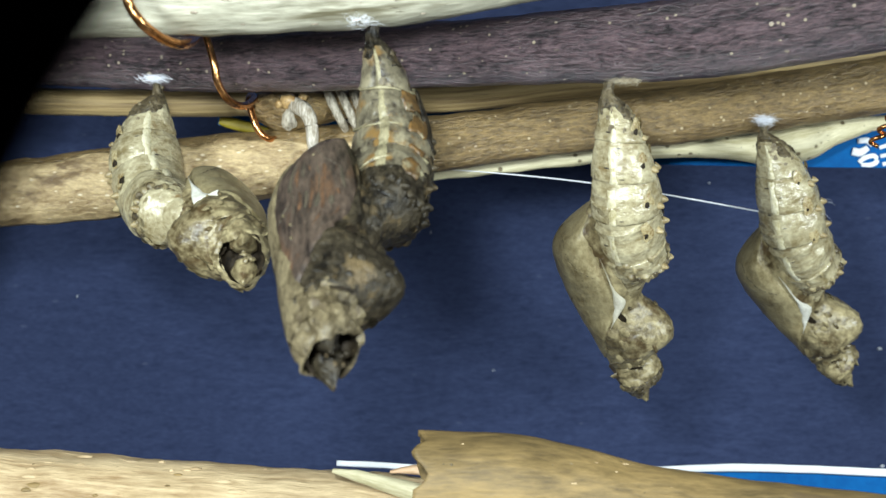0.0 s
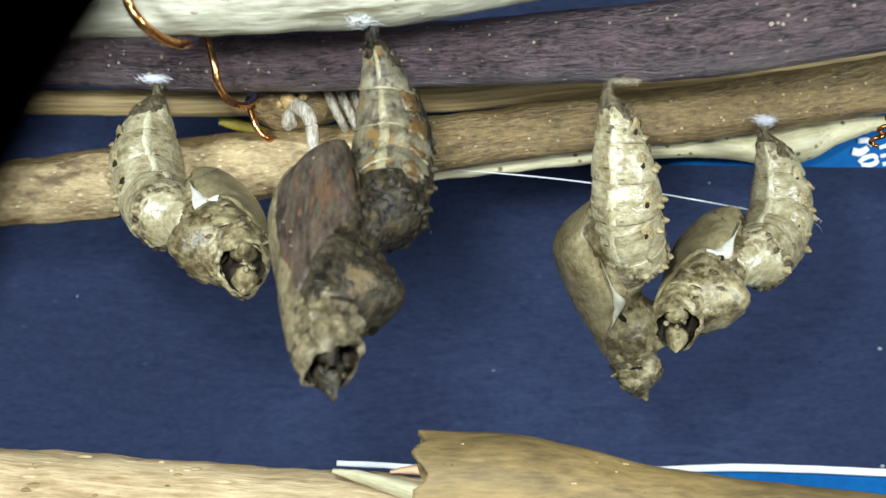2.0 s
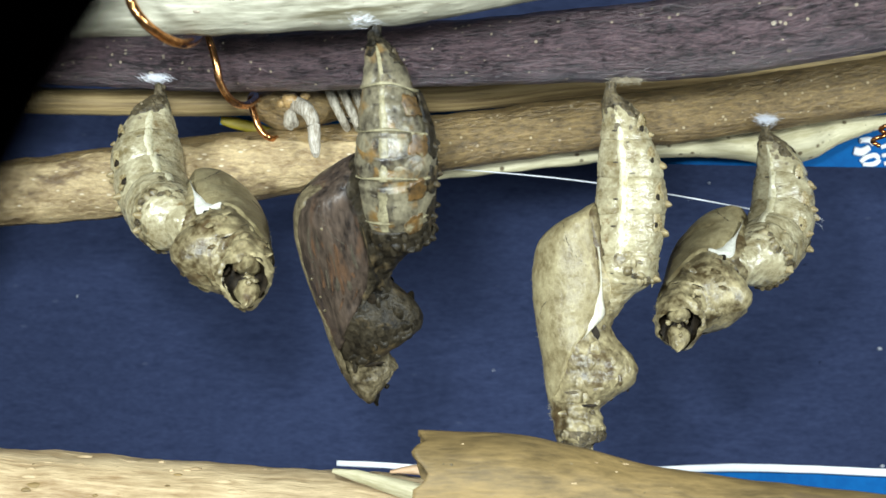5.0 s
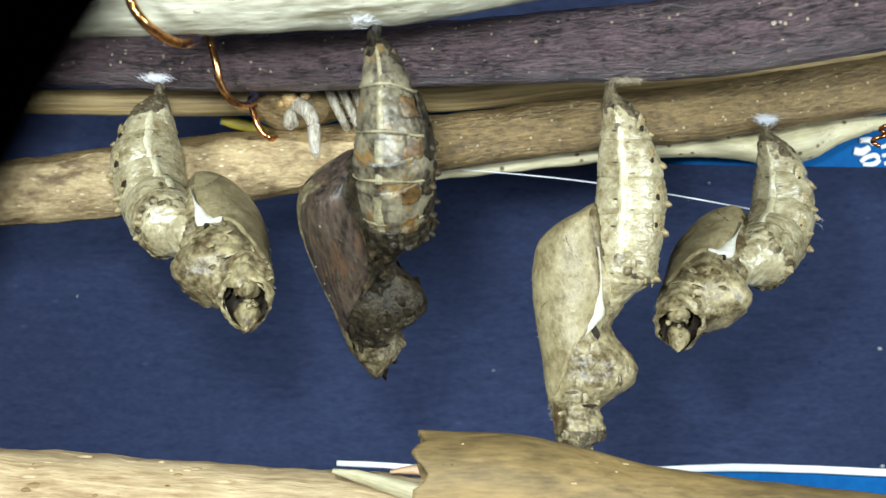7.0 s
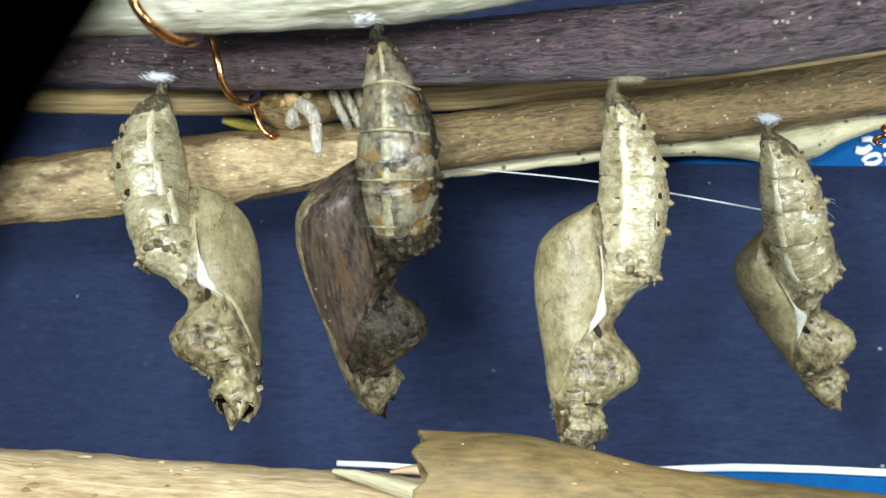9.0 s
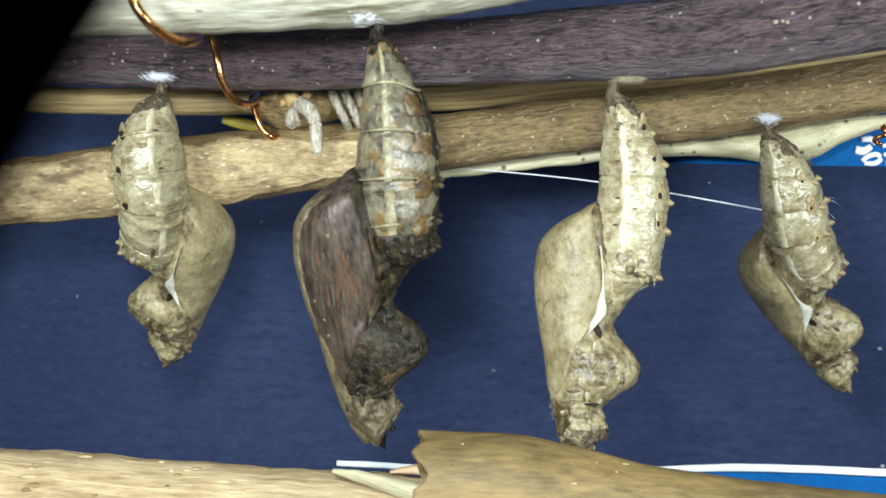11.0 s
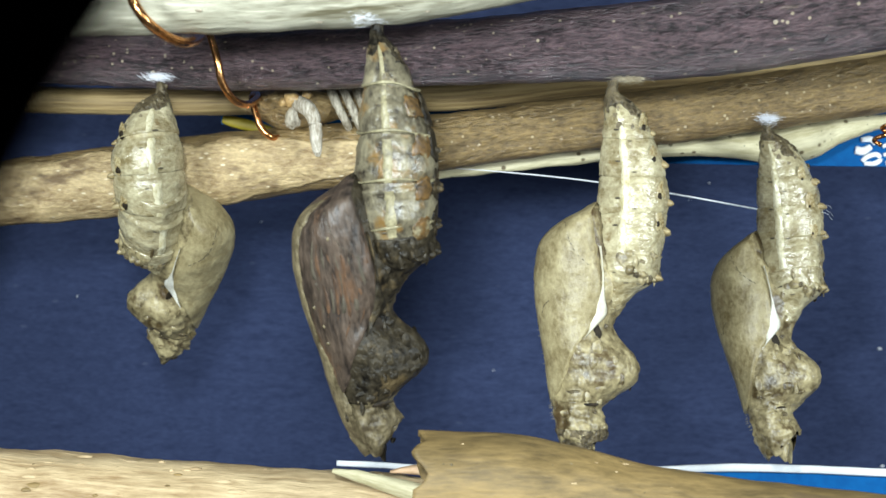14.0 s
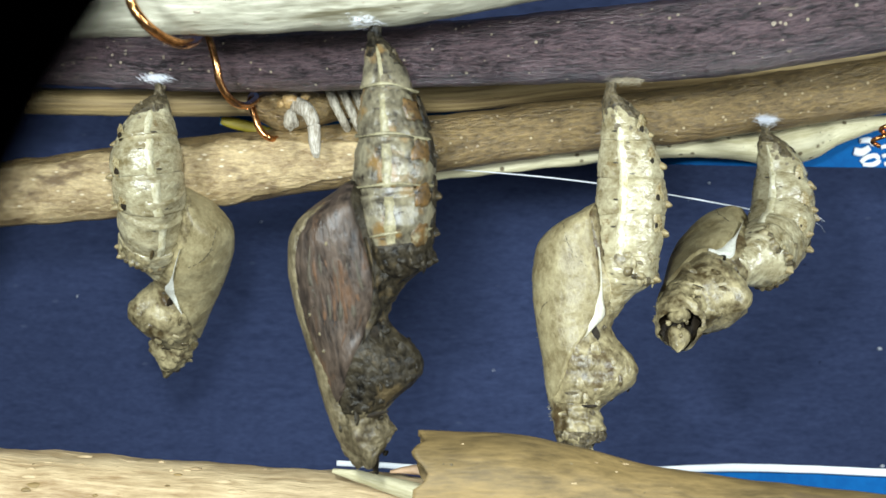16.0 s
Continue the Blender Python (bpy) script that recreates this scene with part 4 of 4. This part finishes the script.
    for _ in range(26):
        z = rnd.uniform(-18.6, -26.6)
        side = rnd.choice((1, -1))
        xl, xr, w = stations(FINE["front"], z)
        x = max(wing_edge(z) + 0.3, xl + 0.2) if z > -24 else xl + 0.3
        x = rnd.uniform(min(x, xr - 0.4), xr - 0.3)
        bm = bmesh.new()
        patch(bm, on_front(x, z, side, 0.02) - pv, (0.4, side, 0), rnd.uniform(0.2, 0.6), rnd.uniform(0.12, 0.45), rnd.uniform(0.05, 0.16), seed + z, 14)
        part("ridge_lump", bm, core, body)
    for side in (1, -1):
        for x, z, along, across, mat in ((-1.5, -24.1, 0.14, 0.75, PIT), (-2.6, -23.1, 0.16, 0.5, stalk), (-0.9, -18.6, 0.55, 0.42, PIT), (-0.35, -18.2, 0.25, 0.3, stalk), (-1.2, -24.6, 0.22, 0.20, stalk)):
            p = on_front(x, z, side, 0.04)
            bm = bmesh.new()
            patch(bm, p - pv, (0.25, side, 0), along * rnd.uniform(0.7, 1.2), across * rnd.uniform(0.7, 1.2), 0.04, seed + z, 16)
            part("dark_pit", bm, mat, body)
        bm = bmesh.new()
        tube(bm, [(-2.3 - pv.x, side * 1.0, -26.6 - pv.z, 0.95), (-2.1 - pv.x, side * 1.15, -27.4 - pv.z, 0.62), (-1.95 - pv.x, side * 1.3, -28.0 - pv.z, 0.27), (-1.85 - pv.x, side * 1.35, -28.5 - pv.z, 0.04)], 12, 5, 0.25, seed=seed + side)
        part("head_horn", bm, core, body)
    for k in range(9):
        bm = bmesh.new()
        p = Vector((-2.0 + rnd.uniform(-0.9, 0.9), rnd.uniform(-0.9, 0.9), -27.25 + rnd.uniform(-0.3, 0.3))) - pv
        blob(bm, p, (rnd.uniform(0.10, 0.26), rnd.uniform(0.10, 0.24), 0.2), 0.8, seed + k, 8, 6)
        part("crust_lump", bm, core, body)
    if hairy:
        for k in range(3):
            p, nrm = on_skin("abdomen", -7.2 - 0.25 * k, radians(rnd.uniform(-15, 25)), 0.0, blunt)
            p = p - pivots[2]
            tip = p + nrm * rnd.uniform(0.7, 1.5) + Vector((0, 0, rnd.uniform(-0.9, 0.6)))
            bm = bmesh.new()
            tube(bm, [(*p, 0.010), (*((p + tip) / 2 + Vector((0.1, 0, 0.15))), 0.009), (*tip, 0.005)], 4, 4)
            part("silk_hair", bm, SILK, pieces[2], "fine white silk hair")
    RIGS.append((thing, pieces, pivots, turn, poses))
    thing.scale = (scale, scale, scale)
    return thing


RIGS = []

# seconds, yaw, tilt, pitch, sideways bend, belly bend, twist (degrees), stretch at each joint (millimetres)
POSES_A = [(0, 6.36, 8.93, 0.92, 72.82, -1.26, 15.49, 0.11),
           (2.5, 6.36, 8.93, 0.92, 70.42, -1.26, 15.49, 0.11),
           (3.5, 6.34, 8.86, 0.82, 69.58, -1.22, 15.52, 0.11),
           (6.3, 6.25, 8.49, 0.27, 65.22, -1.01, 15.64, 0.11),
           (7, 6.22, 8.35, 0.05, 63.48, -0.92, 15.68, 0.12),
           (7.3, 6.25, 8.49, 0.27, 65.22, -1.01, 15.64, 0.11),
           (7.6, 6.28, 8.59, 0.41, 66.4, -1.07, 15.6, 0.11),
           (7.9, 6.29, 8.64, 0.48, 66.95, -1.09, 15.59, 0.11),
           (8.3, 6.29, 8.64, 0.48, 66.95, -1.09, 15.59, 0.11),
           (8.4, 6.28, 8.61, 0.44, 66.6, -1.08, 15.6, 0.11),
           (8.5, 6.23, 8.2, -0.31, 55.06, -1.39, 16.43, 0.08),
           (8.6, 6.26, 7.86, -1.13, 35.93, -2.46, 18.12, 0.01),
           (8.7, 6.27, 7.81, -1.26, 32.87, -2.63, 18.39, -0),
           (8.8, 6.27, 7.78, -1.34, 30.95, -2.74, 18.56, -0.01),
           (9, 6.28, 7.68, -1.59, 25.21, -3.06, 19.07, -0.03),
           (9.2, 6.23, 7.84, -0.28, 0.5, -6.25, 18.38, -0.02),
           (10, 6.15, 8.07, 1.57, -34.7, -10.8, 17.4, -0.01),
           (11.3, 6.12, 8.17, 2.37, -49.68, -12.73, 16.98, -0),
           (14, 6.12, 8.17, 2.37, -49.68, -12.73, 16.98, -0),
           (16, 6.13, 8.14, 2.09, -44.43, -12.05, 17.13, -0.01)]
POSES_B = [(0, -0.42, 4.12, 6.15, -59.24, -6.1, 3, 0.02),
           (0.2, -0.42, 4.12, 6.15, -57.9, -6.1, 3, 0.02),
           (0.4, -0.42, 4.12, 6.15, -61.06, -6.1, 3, 0.02),
           (0.6, -0.42, 4.12, 6.15, -64.25, -6.1, 3, 0.02),
           (0.8, -0.42, 4.12, 6.15, -65.1, -6.1, 3, 0.02),
           (1, -0.42, 4.12, 6.15, -65.1, -6.1, 3, 0.02),
           (1.1, -0.42, 4.12, 6.15, -59.66, -6.1, 3, 0.02),
           (1.2, -0.42, 4.12, 6.15, -56.9, -6.1, 3, 0.02),
           (1.3, -0.42, 4.12, 6.15, -55.26, -6.1, 3, 0.02),
           (1.6, -0.42, 4.12, 6.15, -55.26, -6.1, 3, 0.02),
           (2, -0.42, 4.12, 6.15, -56.74, -6.1, 3, 0.02),
           (2.4, -0.42, 4.12, 6.15, -54.85, -6.1, 3, 0.02),
           (2.5, -0.42, 4.12, 6.15, -53.07, -6.1, 3, 0.02),
           (2.6, -0.14, 3.11, 4.19, -43.64, -4.78, 7.07, -0.1),
           (2.7, 0.06, 2.38, 2.79, -36.91, -3.84, 9.97, -0.18),
           (2.8, 0.14, 2.12, 2.28, -34.44, -3.49, 11.03, -0.21),
           (3, 0.25, 1.71, 1.48, -30.63, -2.96, 12.68, -0.25),
           (3.5, -1.1, 0.76, 2.97, 6.29, -5.31, -2.28, -0.3),
           (4, -0.7, 3, 0.8, 15.41, -9.73, 2.86, -0.09),
           (4.2, -0.82, 3.25, 0.85, 18.69, -9.2, 0.91, -0.09),
           (5.2, -1.38, 4.38, 1.05, 33.09, -6.86, -7.63, -0.08),
           (6.4, -1.67, 4.98, 1.16, 40.66, -5.63, -12.13, -0.08),
           (7, -1.7, 5.25, 0.94, 39.47, -6.32, -12.3, -0.08),
           (8, -1.39, 4.93, 0.22, 33.35, -8.66, -7.38, -0.02),
           (9, -1.19, 4.72, -0.27, 29.27, -10.23, -4.09, 0.02),
           (10.2, -0.92, 4.81, 0.65, 20, -11.62, -1, 0.06),
           (11.5, -0.75, 4.86, 1.26, 13.82, -12.55, 1.06, 0.08),
           (13, -0.74, 5.23, 0.94, 12.6, -13.44, 1.43, 0.13),
           (14.5, -0.66, 5.06, 0.87, 11.16, -12.89, 2.46, 0.19),
           (16, -0.51, 4.73, 0.74, 8.48, -11.88, 4.37, 0.3)]
POSES_C = [(0, -12.23, 6.16, 10.22, 28.32, -14.83, -17.3, 0.1),
           (2.7, -12.23, 6.16, 10.22, 28.32, -14.83, -17.3, 0.1),
           (2.9, -12.14, 5.81, 10.09, 25.02, -13.85, -15.91, 0.1),
           (3.1, -12.08, 5.55, 9.99, 22.54, -13.11, -14.86, 0.1),
           (3.2, -11.72, 3.99, 9.37, 7.69, -8.69, -8.59, 0.11),
           (3.3, -11.37, 2.52, 8.79, -6.33, -4.51, -2.67, 0.12),
           (3.4, -11.28, 2.13, 8.63, -10.04, -3.4, -1.1, 0.12),
           (3.5, -11.24, 1.95, 8.57, -11.69, -2.91, -0.41, 0.12),
           (3.7, -11.21, 1.82, 8.51, -12.93, -2.54, 0.11, 0.12),
           (6.3, -11.21, 1.82, 8.51, -12.93, -2.54, 0.11, 0.12),
           (16, -11.21, 1.82, 8.51, -12.93, -2.54, 0.11, 0.12)]
POSES_D = [(0, -26.55, 1.55, 13.67, 31.24, -18.23, -12.11, 0.01),
           (0.1, -26.49, 1.59, 13.65, 28.51, -18.01, -11.31, 0.01),
           (0.2, -26.24, 1.77, 13.59, 17.55, -17.15, -8.09, 0.02),
           (0.3, -25.86, 2.05, 13.48, 0.43, -15.79, -3.05, 0.02),
           (0.4, -25.63, 2.22, 13.42, -9.84, -14.98, -0.03, 0.02),
           (0.5, -25.25, 2.5, 13.31, -26.96, -13.63, 5, 0.02),
           (0.6, -25.02, 2.67, 13.25, -37.24, -12.82, 8.02, 0.03),
           (0.7, -25.08, 2.69, 13.12, -40.05, -12.03, 7.21, 0.03),
           (0.8, -25.32, 2.76, 12.66, -50.12, -9.21, 4.33, 0.05),
           (0.9, -25.55, 2.84, 12.12, -61.5, -5.88, 1.24, 0.07),
           (1, -25.39, 2.9, 11.65, -69.01, -2.47, 0.59, 0.08),
           (1.1, -25.29, 2.93, 11.36, -73.67, -0.35, 0.18, 0.08),
           (1.25, -25.23, 2.95, 11.18, -76.51, 0.94, -0.07, 0.08),
           (1.5, -25.21, 2.95, 11.13, -77.34, 1.32, -0.14, 0.08),
           (7.6, -25.21, 2.95, 11.13, -77.34, 1.32, -0.14, 0.08),
           (7.8, -25.22, 2.95, 11.17, -76.68, 1.02, -0.08, 0.08),
           (7.9, -25.26, 2.94, 11.29, -74.84, 0.18, 0.08, 0.08),
           (8, -25.33, 2.92, 11.48, -71.67, -1.26, 0.35, 0.08),
           (8.1, -25.42, 2.89, 11.76, -67.34, -3.23, 0.73, 0.07),
           (8.2, -25.4, 2.79, 12.49, -53.64, -8.23, 3.32, 0.06),
           (8.3, -25.1, 2.69, 13.09, -40.75, -11.84, 7.01, 0.03),
           (8.4, -25.25, 2.5, 13.31, -26.96, -13.63, 5, 0.02),
           (8.5, -25.6, 2.24, 13.41, -11.21, -14.88, 0.37, 0.02),
           (8.6, -25.91, 2.02, 13.49, 2.48, -15.96, -3.66, 0.02),
           (8.7, -26.09, 1.88, 13.54, 10.7, -16.61, -6.07, 0.02),
           (8.8, -26.21, 1.79, 13.58, 16.18, -17.04, -7.68, 0.02),
           (9, -26.32, 1.71, 13.61, 20.97, -17.42, -9.09, 0.01),
           (9.2, -26.4, 1.66, 13.63, 24.4, -17.69, -10.1, 0.01),
           (11.3, -26.49, 1.59, 13.65, 28.51, -18.01, -11.31, 0.01),
           (12.5, -26.52, 1.57, 13.66, 29.87, -18.12, -11.71, 0.01),
           (13.5, -26.47, 1.6, 13.65, 27.82, -17.96, -11.11, 0.01),
           (13.6, -26.36, 1.68, 13.62, 23.03, -17.58, -9.7, 0.01),
           (13.7, -25.81, 2.09, 13.47, -1.63, -15.63, -2.45, 0.02),
           (13.8, -25.63, 2.22, 13.42, -9.84, -14.98, -0.03, 0.02),
           (13.9, -25.4, 2.39, 13.35, -20.12, -14.17, 2.98, 0.02),
           (14, -25.29, 2.47, 13.32, -24.91, -13.79, 4.39, 0.02),
           (14.1, -25.06, 2.64, 13.26, -35.18, -12.98, 7.41, 0.03),
           (14.2, -25.14, 2.71, 13.01, -42.39, -11.38, 6.54, 0.04),
           (14.3, -25.29, 2.75, 12.71, -48.95, -9.54, 4.66, 0.05),
           (14.4, -25.46, 2.8, 12.39, -55.98, -7.57, 2.65, 0.06),
           (14.5, -25.56, 2.84, 12.17, -60.67, -6.26, 1.31, 0.07),
           (14.6, -25.45, 2.88, 11.84, -66, -3.83, 0.85, 0.07),
           (14.7, -25.38, 2.9, 11.63, -69.34, -2.32, 0.56, 0.08),
           (14.8, -25.3, 2.92, 11.4, -73.01, -0.65, 0.24, 0.08),
           (15, -25.25, 2.94, 11.24, -75.68, 0.56, 0, 0.08),
           (15.3, -25.21, 2.95, 11.13, -77.34, 1.32, -0.14, 0.08),
           (16, -25.21, 2.95, 11.13, -77.34, 1.32, -0.14, 0.08)]
SCALES = (1.043, 1.025, 0.980, 1.025)


BEIGE = (BELLY, WINGS, SHELL, STALK, MARGIN)
RIPE_SET = (RIPE_BELLY, RIPE_WING, RIPE, RIPE, RIPE)
chrysalis((-23.82, 102.00, 133.69), SCALES[0], 180, POSES_A, BEIGE, "pale beige spiny chrysalis hanging from the dark twig by silk", 1.0, (-3.9, -6.4, -9.0), 0.36, 0.25)
chrysalis((-4.72, 82.00, 134.92), SCALES[1], 0, POSES_B, RIPE_SET, "dark ripening chrysalis with orange streaks showing through", 4.0, (-5.0, -7.3, -9.9, -12.3), 0.3, -0.12)
chrysalis((12.34, 91.00, 132.25), SCALES[2], 0, POSES_C, (BELLY, WINGS, SHELL, STALK, DULL_MARGIN), "large pale beige chrysalis hanging from the dark twig", 9.0, (-3.3, -5.6, -8.4, -10.6), 0.28)
chrysalis((28.12, 107.00, 130.73), SCALES[3], 0, POSES_D, BEIGE, "small grey-beige chrysalis hanging from the tan stick", 14.0, (-4.5, -6.8, -9.5), 0.14, 0.10, True)


# ---- movement ----
SWAY = [(0, 0, 0), (2.9, 0, 0), (3.5, 0.05, 0), (4.0, 0.16, 0.05), (7.6, 0.16, 0.05), (8.0, 0.32, 0.14), (13.9, 0.32, 0.14), (14.4, 0.17, 0.02), (16, 0.17, 0.02)]


def bend(rig, row):
    """Poses of the rigid pieces for one row; the last joint bends most."""
    thing, pieces, pivots, turn, _ = rig
    _, yaw, tilt, pitch, lateral, ventral, twist, stretch = row
    m = Euler((radians(pitch), radians(tilt), radians(yaw + turn)), "XYZ").to_matrix().to_4x4()
    out = [m.copy()]
    for i, share in ((1, 0.2), (2, 0.3), (3, 0.5)):
        step = Euler((radians(lateral * share), radians(ventral * share), radians(twist * share)), "XYZ").to_matrix().to_4x4()
        m = m @ Matrix.Translation((pivots[i] - pivots[i - 1] - Vector((0, 0, stretch))) * MM) @ step
        out.append(m.copy())
    return out


def motions():
    for ob in MOVERS + [r[0] for r in RIGS]:
        base = ob.location.copy()
        walk(ob, [(t, Matrix.Translation(base + Vector((dx, 0, dz)) * MM)) for t, dx, dz in SWAY])
    for rig in RIGS:
        rows = [(row[0], bend(rig, row)) for row in rig[4]]
        for i, piece in enumerate(rig[1]):
            walk(piece, [(t, poses[i]) for t, poses in rows])


motions()
